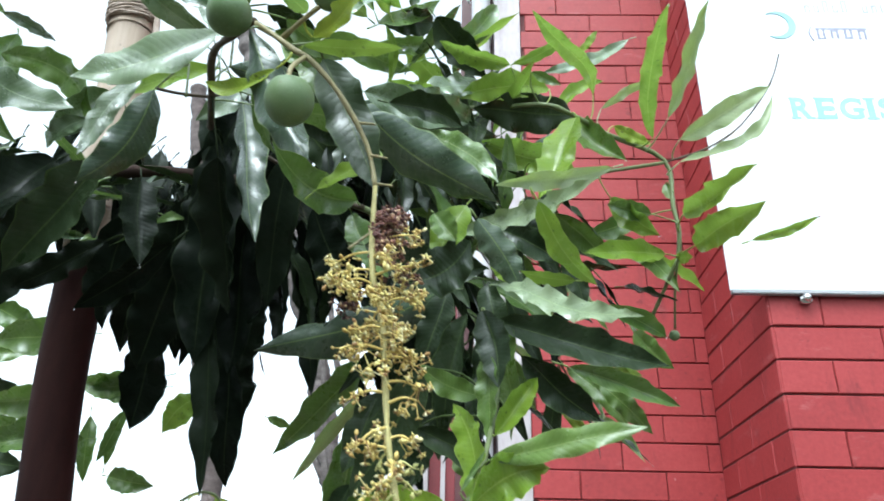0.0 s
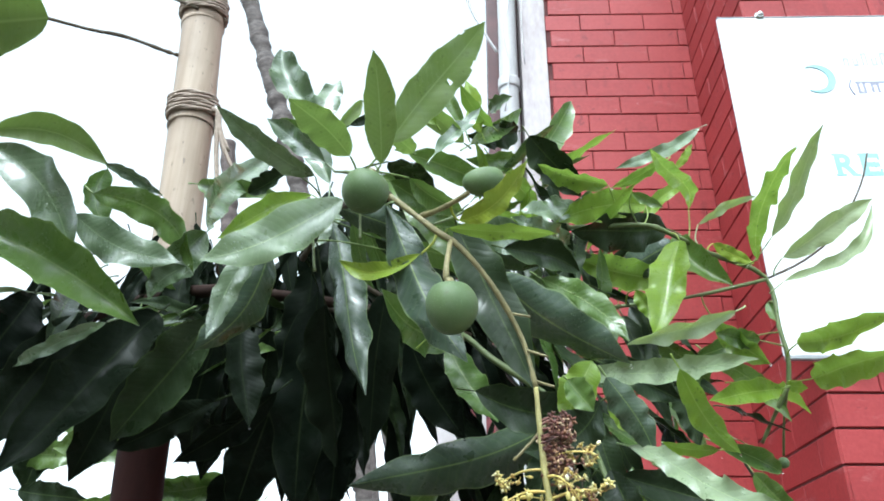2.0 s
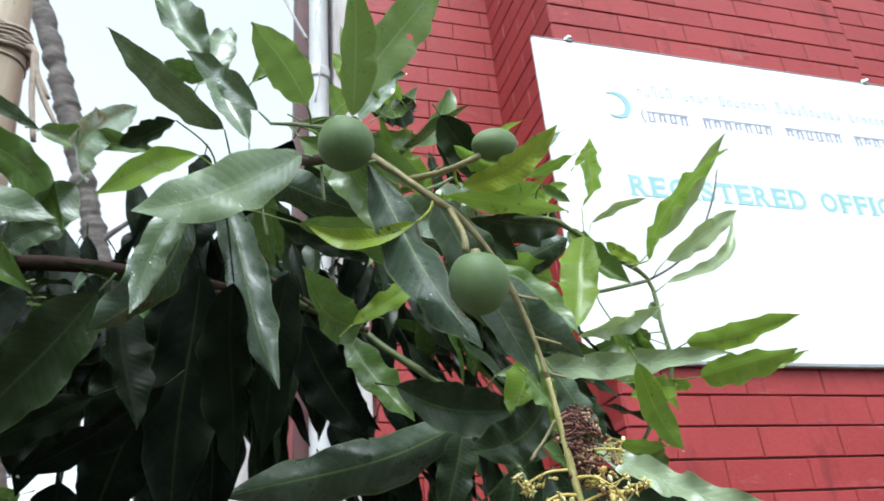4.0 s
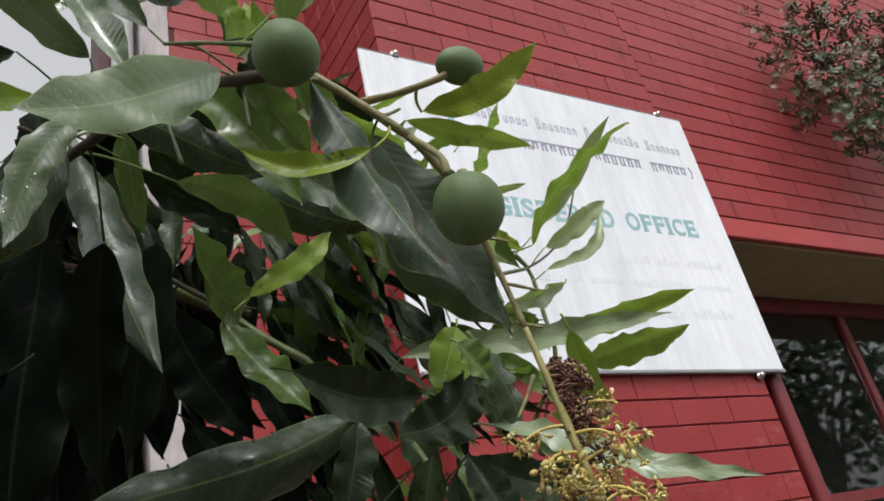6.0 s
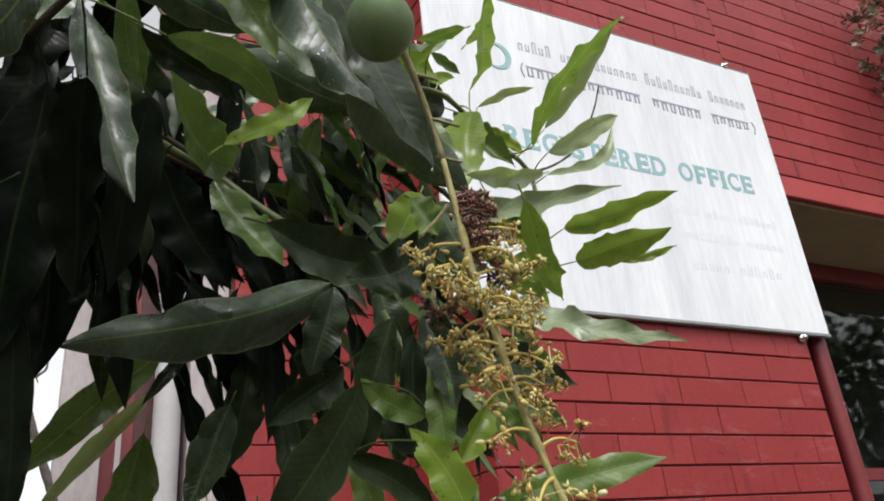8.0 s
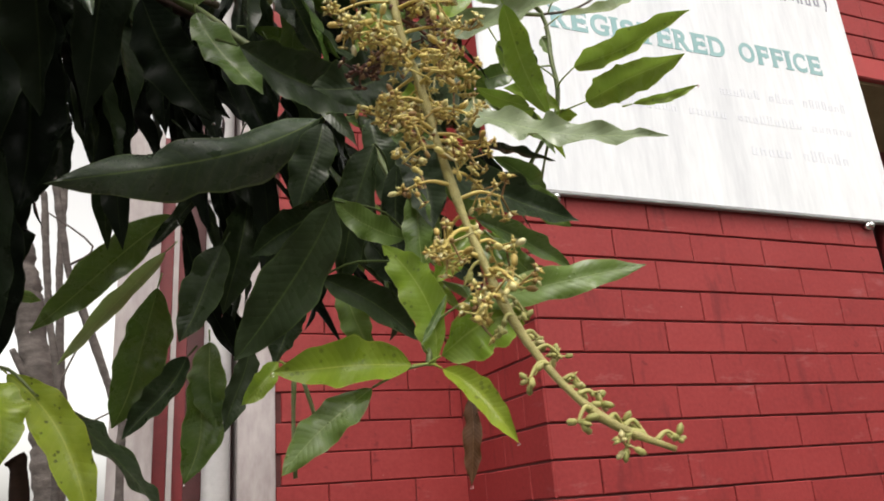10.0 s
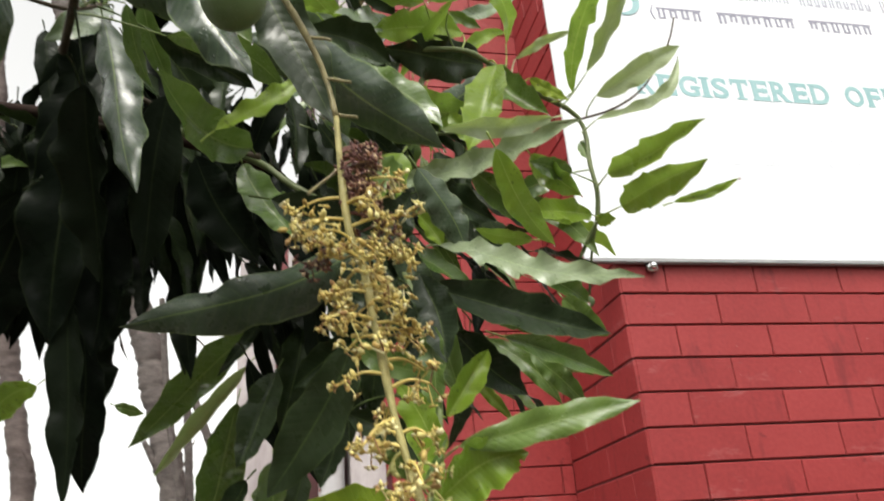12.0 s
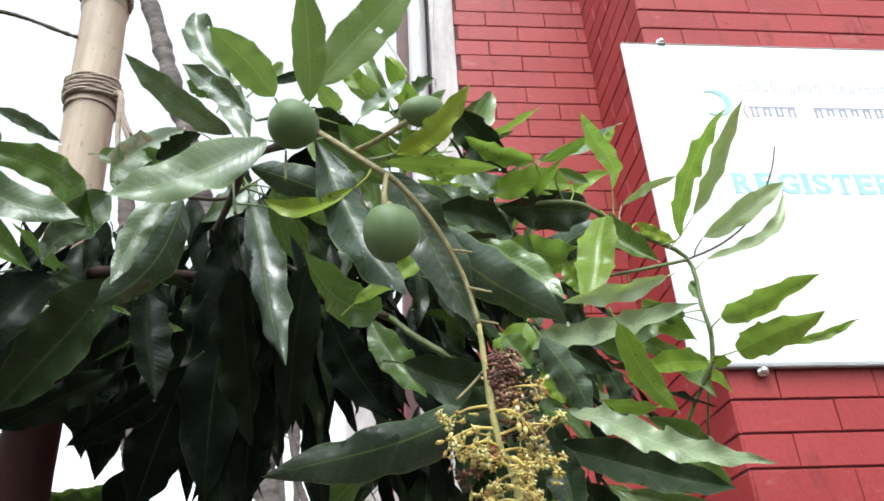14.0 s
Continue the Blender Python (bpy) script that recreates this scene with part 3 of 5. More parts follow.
part("culm", tube(bm, [(pole_x(z), 1.58, z) for z in zs], rs, 20), bamboo_skin, pole)
part("culm_base", tube(bmesh.new(), [(-0.263, 1.58, 0), (-0.298, 1.58, 0.6), (-0.347, 1.58, 1.2), (-0.414, 1.58, 1.8), (-0.447, 1.58, 2.1), (pole_x(2.36), 1.58, 2.362)], (0.044, 0.044, 0.043, 0.042, 0.042, 0.044), 20), bamboo_shaded, pole, "reddish lower length of the pole, darkened for shade")


def binding(z, turns, seed):
    """Turns of a two-strand rope round the pole."""
    rng = random.Random(seed)
    for strand in (0.0, math.pi):
        pts = []
        for i in range(turns * 20 + 1):
            a = 2 * math.pi * i / 20
            lay_angle = i * 0.9 + strand
            r = 0.0515 + 0.0022 * math.cos(lay_angle) + 0.001 * rng.random()
            zz = z + 0.0105 * i / 20 + 0.012 * math.sin(a) + 0.0022 * math.sin(lay_angle)
            pts.append((pole_x(zz) + r * math.cos(a), 1.58 + r * math.sin(a), zz))
        part("rope_binding", tube(bmesh.new(), pts, (0.0033, 0.0033), 6, wobble=0.25), rope_fibre, pole, "twisted brown rope binding")


binding(2.916, 5, 1)
binding(3.208, 5, 2)
px = pole_x(2.915)
for k, (dx, dz) in enumerate(((0.085, -0.16), (0.062, -0.10), (0.052, -0.19))):
    part("rope_tail", tube(bmesh.new(), [(px + 0.05, 1.56, 2.925), (px + 0.066, 1.55, 2.915), (px + 0.06 + dx * 0.3, 1.55, 2.915 + dz * 0.5), (px + 0.04 + dx, 1.55, 2.915 + dz)], (0.007, 0.004), 7, wobble=0.3), rope_fibre, pole)


def cord(pts, label):
    t = thing("cord", pts[0], label, "rope")
    part("strand", tube(bmesh.new(), pts, (0.0042, 0.0042), 7, wobble=0.5), bark_young, t)


cord([(-0.525, 1.545, 3.068), (-0.56, 1.545, 3.082), (-0.66, 1.54, 3.122), (-0.83, 1.53, 3.165), (-1.5, 1.4, 3.32), (-3.2, 1.2, 3.5)], "taut brown cord tied to the bamboo pole")
cord([(-0.495, 1.53, 3.192), (-0.56, 1.53, 3.225), (-0.665, 1.53, 3.278), (-1.4, 1.5, 3.58), (-3.0, 1.4, 4.1)], "brown cord slanting up from the bamboo pole")

# ---- slender bare trunks behind ----
def slim_tree(pts, r0, r1, label, stubs=0, seed=0, bark=bark_grey):
    t = thing("slim_tree", (pts[0][0], pts[0][1], 0), label, "tree", "slender bare trunks")
    rng = random.Random(seed)
    fine, n = [], len(pts)
    for a, b in zip(pts, pts[1:]):
        steps = max(2, int((Vector(b) - Vector(a)).length / 0.05))
        fine += [Vector(a).lerp(Vector(b), k / steps) + Vector((rng.uniform(-1, 1), rng.uniform(-1, 1), 0)) * r1 * 0.10 for k in range(steps)]
    fine.append(Vector(pts[-1]))
    radii = [(r0 + (r1 - r0) * k / (len(fine) - 1)) * rng.uniform(0.86, 1.14) for k in range(len(fine))]
    part("trunk", tube(bmesh.new(), fine, radii, 10, wobble=0.2), bark, t)
    for _ in range(stubs):
        i = rng.randrange(1, len(pts) - 1)
        p = Vector(pts[i])
        part("twig", tube(bmesh.new(), [p, p + Vector((rng.uniform(-0.1, 0.1), -0.02, 0.05)), p + Vector((rng.uniform(-0.16, 0.16), -0.03, 0.14))], (r1 * 0.4, r1 * 0.2), 6), bark, t)


slim_tree([(-0.02, 3.2, 0), (-0.08, 3.2, 1.2), (-0.2, 3.2, 2.165), (-0.313, 3.2, 2.633), (-0.52, 3.2, 3.35), (-0.74, 3.2, 4.09), (-1.04, 3.2, 4.99), (-1.35, 3.2, 5.9)], 0.046, 0.044, "leaning knobbly grey bare trunk", 3, 3)
slim_tree([(-0.60, 2.0, 0), (-0.62, 2.0, 1.6), (-0.64, 2.0, 2.7), (-0.66, 2.0, 3.2), (-0.72, 2.0, 3.9), (-0.76, 2.0, 4.6)], 0.022, 0.013, "thin grey bare stem beside the bamboo", 3, 4)
slim_tree([(-0.58, 3.2, 0), (-0.66, 3.2, 2.2), (-0.76, 3.2, 2.6), (-0.86, 3.2, 3.1), (-1.0, 3.2, 4.0)], 0.046, 0.034, "grey bare trunk behind the foliage", 2, 5, bark_dark)
slim_tree([(-0.05, 3.4, 0), (-0.15, 3.4, 2.0), (-0.2, 3.4, 2.6), (-0.22, 3.4, 3.2)], 0.018, 0.012, "thin grey stem behind the foliage", 1, 7)
slim_tree([(0.07, 2.6, 0), (0.03, 2.6, 2.0), (-0.12, 2.6, 2.4), (-0.2, 2.6, 2.8)], 0.013, 0.009, "thin pale stem behind the foliage", 1, 8)
slim_tree([(-0.10, 2.6, 0), (-0.105, 2.6, 2.05), (-0.15, 2.6, 2.25), (-0.19, 2.6, 2.6)], 0.014, 0.009, "thin pale stem behind the foliage", 1, 9)

# ---- the mango tree ----
tree = thing("mango_tree", (-1.5, 1.9, 0), "mango tree branch with wet leaves and green fruit", "tree")
part("trunk", tube(bmesh.new(), [(-1.55, 1.95, 0), (-1.53, 1.94, 0.8), (-1.5, 1.9, 1.5), (-1.42, 1.85, 2.1), (-1.36, 1.8, 2.6)], (0.07, 0.03), 12, wobble=0.2), bark_young, tree)
part("limb", tube(bmesh.new(), [(-1.38, 1.82, 2.45), (-1.1, 1.75, 2.44), (-0.75, 1.66, 2.44), (-0.52, 1.5, 2.44), (-0.30, 1.38, 2.42), (-0.05, 1.36, 2.38), (0.12, 1.38, 2.34)], (0.018, 0.006), 10, wobble=0.2), bark_brown_shaded, tree)
# unseen limb added to carry the shading crown
part("limb", tube(bmesh.new(), [(-1.38, 1.82, 2.5), (-1.4, 1.3, 2.72), (-1.35, 0.7, 2.85), (-1.1, 0.0, 2.95), (-0.8, -0.6, 3.0)], (0.024, 0.01), 8, wobble=0.2), bark_brown_shaded, tree)



def leaf_mesh(length, width, side, rng, ruffle=1.0, fold=(0.15, 0.5), root=None, bites=(), bend=None):
    """A lance-shaped leaf along +y, blade facing +z: folded on its midrib, swaying, wavy and curled at the margin, with a stalk."""
    bm = bmesh.new()
    uvs = bm.loops.layers.uv.new("leaf")
    rows_n, cols = 30, (-1.0, -0.86, -0.6, -0.3, 0.0, 0.3, 0.6, 0.86, 1.0)
    drawn = bend is not None
    bend = bend if drawn else length * rng.uniform(-0.05, 0.12)
    keel = rng.uniform(*fold)
    sway, sway_ph = length * rng.uniform(0.006, 0.02) * ruffle, rng.uniform(0, 6.3)
    wave, beats, ph1, ph2 = rng.uniform(0.07, 0.15) * ruffle, rng.uniform(2.2, 4.2) * (1.3 if ruffle > 2 else 1.0), rng.uniform(0, 6.3), rng.uniform(0, 6.3)
    curl = rng.uniform(-0.25, 0.45) if fold[0] > 0 else rng.uniform(-0.4, -0.1)
    twist = rng.uniform(-0.8, 0.8) * min(ruffle, 1.2) * (0.6 if drawn else 1.0)
    tip_curl = 0.0 if drawn else length * rng.uniform(-0.10, 0.10)
    early = rng.uniform(0.80, 1.0)
    blunt = rng.uniform(0.80, 0.95)
    grid = []
    for i in range(rows_n + 1):
        s = i / rows_n
        hump = max(1 - abs(2 * s ** early - 1) ** 2.5, 0.0)
        half = width / 2 * hump ** (blunt if s < 0.5 else 1.05)
        half = max(half, width * 0.012)
        turn = twist * (s - 0.5)
        arc = 4 * s * (1 - s)
        off = sway * (math.sin(5.2 * s + sway_ph) - (1 - s) * math.sin(sway_ph) - s * math.sin(5.2 + sway_ph))
        line = []
        for u in cols:
            ph = ph1 if u < 0 else ph2
            x = half * u * (1 + abs(u) * min(ruffle, 1.3) * (0.055 * math.sin(beats * 6.283 * s + ph + 1.4) + 0.03 * math.sin(beats * 13 * s + ph2)))
            ripple = math.sin(beats * 6.283 * s + ph) + 0.35 * math.sin(beats * 10.1 * s + ph1 + ph2)
            z = keel * abs(x) + curl * half * abs(u) ** 3 + wave * width * u * u * ripple * min(1.0, 3.5 * s * (1.02 - s) + 0.05)
            xx, zz = x * math.cos(turn) - z * math.sin(turn), x * math.sin(turn) + z * math.cos(turn)
            line.append((bm.verts.new((xx - side * arc + off, length * s, zz + bend * arc + tip_curl * max(0.0, s - 0.6) ** 2)), (u * 0.5 + 0.5, s)))
        grid.append(line)
    for i, (a, b) in enumerate(zip(grid, grid[1:])):
        for k in range(len(cols) - 1):
            if (i, k) in bites:
                continue
            quad = (a[k], a[k + 1], b[k + 1], b[k])
            f = bm.faces.new([v for v, _ in quad])
            for loop, (_, c) in zip(f.loops, quad):
                loop[uvs].uv = c
    stalk = min(0.024, length * 0.15)
    n0 = len(bm.faces)
    if root is None:
        root = Vector((0, -stalk, -0.005))
    tube(bm, [root, root * 0.5 + Vector((0, -root.length * 0.16, 0)), (0, -0.001, 0)], (0.0015, 0.0010), 5)
    bm.faces.ensure_lookup_table()
    for f in bm.faces[n0:]:
        for loop in f.loops:
            loop[uvs].uv = (0.5, 0.0)
    return bm


LEAVES = []


def leaf_pose(base, tip, turn):
    base, tip = Vector(base), Vector(tip)
    along = (tip - base).normalized()
    ref = Vector((0, -0.6, 0.8))
    up = (ref - along * ref.dot(along)).normalized()
    up = Matrix.Rotation(radians(turn), 3, along) @ up
    right = along.cross(up)
    return Matrix(((right.x, along.x, up.x, base.x), (right.y, along.y, up.y, base.y), (right.z, along.z, up.z, base.z), (0, 0, 0, 1)))


def bead(ob, at, r):
    """A drop of rain hanging from the leaf's tip."""
    bm = bmesh.new()
    bmesh.ops.create_uvsphere(bm, u_segments=10, v_segments=8, radius=r)
    for v in bm.verts:
        if v.co.z > 0:
            v.co.z *= 1.5
            v.co.x *= 1 - 0.4 * v.co.z / (1.5 * r)
            v.co.y *= 1 - 0.4 * v.co.z / (1.5 * r)
    part("water_drop", bm, water, ob, "clear hanging rain drop", Matrix.Translation(at + Vector((0, 0, -r))))


TWIGS = []


def leaf(base, tip, width, kind, turn=0.0, side=0.0, wet=True, bites=(), mid=None):
    """A leaf of the branch from its base to its tip; mid: a place that the midrib passes halfway, where the leaf is bowed."""
    rng = random.Random(len(LEAVES) * 7 + 3)
    base, tip = Vector(base), Vector(tip)
    bend = None
    m = leaf_pose(base, tip, turn + (0.0 if mid else rng.uniform(-16, 16)))
    if mid:
        bow = m.inverted() @ Vector(mid)
        side, bend = -bow.x, bow.z
    # the stalk bends to the nearest twig within reach
    near = min(TWIGS, key=lambda q: (q - base).length)
    root = m.inverted() @ near if 0.006 < (near - base).length < (0.10 if mid else 0.075) else None
    ruffle = {"p": 1.2, "s": 2.1 if width < 0.2 * (tip - base).length else 0.9, "l": 1.15, "e": 1.15, "u": 0.7, "k": 1.1, "w": 1.15, "d": 1.15}.get(kind, 1.0)
    if width < 0.17 * (tip - base).length and kind in "lpu":
        ruffle *= 1.6
    bm = leaf_mesh((tip - base).length, width * (0.96 if mid else 0.86), side, rng, ruffle, (-0.4, -0.1) if kind == "e" else (0.18, 0.58), root, bites, bend)
    ob = part("leaf", bm, LEAF[kind], tree, LEAF_LABEL[kind], m)
    LEAVES.append(ob)
    if wet and (len(LEAVES) * 37) % 10 < 3:
        bead(ob, tip, 0.0012 + 0.0008 * rng.random())
    return ob


def twig(pts, r0, r1, mat):
    part("twig", tube(bmesh.new(), pts, (r0, r1), 8, wobble=0.3), mat, tree)
    for a, b in zip(pts, pts[1:]):
        TWIGS.extend(Vector(a).lerp(Vector(b), k / 6) for k in range(7))


twig([(-0.122, 1.220, 2.399), (-0.081, 1.100, 2.369), (-0.048, 1.000, 2.349), (-0.003, 0.930, 2.317), (0.035, 0.890, 2.302)], 0.0052, 0.0046, bark_young)
twig([(0.024, 0.900, 2.314), (0.054, 0.885, 2.283), (0.084, 0.875, 2.252), (0.104, 0.875, 2.237), (0.133, 0.880, 2.202), (0.161, 0.895, 2.154), (0.172, 0.895, 2.107)], 0.0038, 0.0023, stem_tan)
twig([(0.097, 0.875, 2.243), (0.094, 0.840, 2.201), (0.094, 0.838, 2.185)], 0.0026, 0.0026, stem_tan)
twig([(0.068, 0.885, 2.275), (0.087, 0.860, 2.268), (0.106, 0.842, 2.269), (0.114, 0.838, 2.273)], 0.0028, 0.0024, stem_tan)
twig([(0.077, 0.880, 2.262), (0.100, 0.900, 2.283), (0.112, 0.900, 2.291)], 0.0014, 0.0012, stem_green)
twig([(0.120, 1.300, 2.514), (0.255, 1.280, 2.480), (0.371, 1.260, 2.474), (0.419, 1.270, 2.464), (0.481, 1.300, 2.447), (0.576, 1.335, 2.422), (0.580, 1.330, 2.336), (0.584, 1.330, 2.290), (0.581, 1.340, 2.249)], 0.0042, 0.0034, stem_green)
twig([(0.581, 1.340, 2.249), (0.562, 1.370, 2.209), (0.547, 1.390, 2.177)], 0.0035, 0.0030, stem_green)
twig([(0.580, 1.340, 2.249), (0.582, 1.380, 2.212), (0.587, 1.420, 2.166)], 0.0022, 0.0018, stem_green)
twig([(0.330, 1.300, 2.356), (0.442, 1.300, 2.372), (0.575, 1.335, 2.417)], 0.0030, 0.0028, stem_green)
twig([(0.579, 1.335, 2.419), (0.659, 1.370, 2.468), (0.732, 1.390, 2.530), (0.805, 1.410, 2.634), (0.833, 1.410, 2.703)], 0.0022, 0.0014, bark_young)
twig([(0.006, 1.300, 2.345), (0.102, 1.350, 2.333), (0.149, 1.330, 2.287), (0.218, 1.300, 2.227), (0.261, 1.280, 2.183)], 0.0055, 0.0040, stem_green)
twig([(0.283, 1.270, 2.136), (0.299, 1.200, 2.014), (0.280, 1.120, 1.903), (0.259, 1.080, 1.845)], 0.0034, 0.0026, stem_green)
twig([(0.154, 1.100, 1.838), (0.153, 1.100, 1.804), (0.154, 1.100, 1.763)], 0.0020, 0.0016, stem_green)
twig([(0.165, 1.120, 1.841), (0.175, 1.120, 1.809)], 0.0020, 0.0016, stem_green)
twig([(-0.051, 0.950, 2.295), (-0.047, 0.945, 2.268), (-0.043, 0.940, 2.243)], 0.0012, 0.0016, stem_green)
twig([(0.001, 0.930, 2.310), (0.002, 0.930, 2.291), (0.003, 0.930, 2.274)], 0.0012, 0.0016, stem_green)
twig([(0.152, 0.890, 2.175), (0.163, 0.885, 2.171), (0.169, 0.885, 2.170)], 0.0014, 0.0011, stem_tan)
twig([(0.163, 0.897, 2.143), (0.173, 0.890, 2.137), (0.183, 0.885, 2.132)], 0.0014, 0.0011, stem_tan)
twig([(0.173, 0.905, 2.116), (0.180, 0.900, 2.112), (0.188, 0.895, 2.108)], 0.0014, 0.0011, stem_tan)
twig([(0.179, 0.908, 2.077), (0.167, 0.905, 2.062), (0.151, 0.900, 2.045)], 0.0014, 0.0012, stem_tan)
twig([(-0.142, 1.300, 2.354), (-0.088, 1.320, 2.360), (-0.032, 1.350, 2.375)], 0.0040, 0.0030, bark_young)
twig([(0.009, 0.915, 2.341), (-0.015, 0.950, 2.368), (-0.040, 0.985, 2.392)], 0.0024, 0.0016, stem_green)
twig([(-0.082, 1.200, 2.455), (-0.097, 1.140, 2.395), (-0.116, 1.080, 2.354), (-0.136, 1.060, 2.346)], 0.003, 0.002, bark_young)
twig([(0.108, 1.270, 2.293), (0.070, 1.280, 2.311), (0.006, 1.300, 2.361), (-0.059, 1.300, 2.402)], 0.004, 0.003, bark_young)
twig([(-0.130, 1.360, 1.881), (-0.103, 1.350, 1.894), (-0.073, 1.340, 1.892), (-0.046, 1.330, 1.865)], 0.0022, 0.0014, stem_green)
twig([(-0.066, 1.400, 1.814), (-0.059, 1.400, 1.781), (-0.041, 1.400, 1.560)], 0.010, 0.008, bark_brown_shaded)
leaf((0.024, 0.900, 2.346), (0.017, 0.840, 2.445), 0.034, 'u', -23, mid=(0.025, 0.870, 2.396))
leaf((0.029, 0.920, 2.386), (0.135, 0.940, 2.577), 0.051, 'u', 62, mid=(0.077, 0.930, 2.474), bites=((15, 5), (20, 7), (21, 7), (24, 0)))
leaf((-0.013, 0.922, 2.371), (-0.066, 0.848, 2.390), 0.039, 'u', -128, mid=(-0.040, 0.885, 2.385))
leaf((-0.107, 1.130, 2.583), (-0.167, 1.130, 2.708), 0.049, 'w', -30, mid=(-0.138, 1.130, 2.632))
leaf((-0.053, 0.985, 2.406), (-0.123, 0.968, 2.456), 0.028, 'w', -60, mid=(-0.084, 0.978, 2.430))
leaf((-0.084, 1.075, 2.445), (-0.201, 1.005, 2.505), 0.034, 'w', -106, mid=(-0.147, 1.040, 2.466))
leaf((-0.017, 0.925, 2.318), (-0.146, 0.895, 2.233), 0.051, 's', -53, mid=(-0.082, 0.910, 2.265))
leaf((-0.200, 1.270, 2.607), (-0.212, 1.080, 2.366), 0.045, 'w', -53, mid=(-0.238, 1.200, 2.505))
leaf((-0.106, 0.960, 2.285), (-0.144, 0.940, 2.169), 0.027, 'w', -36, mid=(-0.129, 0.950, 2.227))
leaf((-0.109, 1.000, 2.298), (-0.185, 1.020, 2.185), 0.049, 'e', -83, mid=(-0.134, 1.010, 2.232))
leaf((-0.083, 1.220, 2.455), (-0.013, 1.158, 2.179), 0.051, 'e', 32, mid=(-0.051, 1.190, 2.319))
leaf((0.033, 0.885, 2.287), (0.112, 0.872, 2.122), 0.044, 'e', 29, mid=(0.071, 0.880, 2.202))
leaf((0.102, 0.930, 2.286), (0.172, 0.912, 2.110), 0.050, 'd', 26, mid=(0.138, 0.925, 2.210))
leaf((0.068, 0.878, 2.230), (-0.014, 0.912, 2.241), 0.018, 'y', -65, mid=(0.027, 0.895, 2.221))
leaf((0.105, 0.862, 2.257), (0.164, 0.795, 2.278), 0.024, 'y', 89, mid=(0.139, 0.830, 2.259))
leaf((0.095, 0.870, 2.253), (0.195, 0.860, 2.241), 0.018, 'l', 110, mid=(0.146, 0.865, 2.250))
leaf((0.215, 1.360, 2.652), (0.317, 1.440, 2.849), 0.048, 'm', 58, mid=(0.268, 1.400, 2.735))
leaf((0.323, 1.220, 2.519), (0.216, 1.180, 2.531), 0.031, 'l', -118, mid=(0.264, 1.200, 2.525))
leaf((0.388, 1.270, 2.512), (0.243, 1.220, 2.456), 0.050, 'l', -74, mid=(0.321, 1.250, 2.507))
leaf((0.434, 1.330, 2.505), (0.268, 1.243, 2.453), 0.068, 'd', -98, mid=(0.349, 1.280, 2.479))
leaf((0.440, 1.320, 2.476), (0.355, 1.420, 2.470), 0.056, 'e', -77, mid=(0.402, 1.360, 2.465))
leaf((0.158, 1.080, 2.341), (0.252, 1.100, 2.318), 0.039, 'd', 74, mid=(0.209, 1.090, 2.335))
leaf((0.144, 1.000, 2.265), (0.294, 1.060, 2.185), 0.059, 'e', 100, mid=(0.214, 1.030, 2.218))
leaf((0.204, 1.100, 2.309), (0.295, 1.062, 2.213), 0.039, 'm', 50, mid=(0.258, 1.080, 2.269))
leaf((0.423, 1.240, 2.436), (0.358, 1.200, 2.271), 0.056, 'l', 1, mid=(0.395, 1.220, 2.353))
leaf((0.436, 1.310, 2.481), (0.497, 1.260, 2.373), 0.043, 'm', 44, mid=(0.463, 1.280, 2.416))
leaf((0.463, 1.300, 2.523), (0.341, 1.040, 2.459), 0.028, 'l', -142, mid=(0.414, 1.160, 2.499))
leaf((0.607, 1.580, 2.887), (0.408, 1.530, 2.751), 0.030, 'w', -52, mid=(0.515, 1.560, 2.815))
leaf((0.475, 1.300, 2.496), (0.556, 1.260, 2.524), 0.015, 'p', 104, mid=(0.524, 1.280, 2.518))
leaf((0.543, 1.270, 2.420), (0.505, 1.006, 2.438), 0.029, 'l', -178, mid=(0.507, 1.140, 2.448))
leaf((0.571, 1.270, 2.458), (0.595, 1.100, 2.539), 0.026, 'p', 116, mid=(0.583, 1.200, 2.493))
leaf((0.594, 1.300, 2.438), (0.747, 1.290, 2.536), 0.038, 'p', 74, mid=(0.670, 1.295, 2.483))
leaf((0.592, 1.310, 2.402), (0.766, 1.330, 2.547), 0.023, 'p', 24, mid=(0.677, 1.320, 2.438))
leaf((0.575, 1.270, 2.288), (0.613, 1.083, 2.256), 0.035, 'l', 91, mid=(0.592, 1.170, 2.270))
leaf((0.586, 1.270, 2.237), (0.633, 1.126, 2.228), 0.045, 'l', 111, mid=(0.609, 1.190, 2.227))
leaf((0.671, 1.280, 2.251), (0.755, 1.240, 2.270), 0.014, 'l', 82, mid=(0.714, 1.260, 2.262))
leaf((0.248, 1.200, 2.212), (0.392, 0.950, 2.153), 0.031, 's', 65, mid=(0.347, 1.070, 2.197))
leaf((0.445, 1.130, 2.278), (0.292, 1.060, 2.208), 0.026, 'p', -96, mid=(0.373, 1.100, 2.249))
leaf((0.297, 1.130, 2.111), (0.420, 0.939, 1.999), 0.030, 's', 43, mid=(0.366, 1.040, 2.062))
leaf((0.338, 1.030, 2.170), (0.407, 1.085, 2.093), 0.029, 'l', 108, mid=(0.363, 1.050, 2.128))
leaf((0.298, 1.200, 2.091), (0.519, 1.225, 2.043), 0.050, 'd', 54, mid=(0.392, 1.210, 2.065))
leaf((0.495, 1.300, 2.116), (0.536, 1.270, 2.054), 0.035, 'm', 75, mid=(0.509, 1.280, 2.083))
leaf((0.382, 1.080, 2.096), (0.319, 1.066, 2.101), 0.017, 'l', -96, mid=(0.348, 1.070, 2.093))
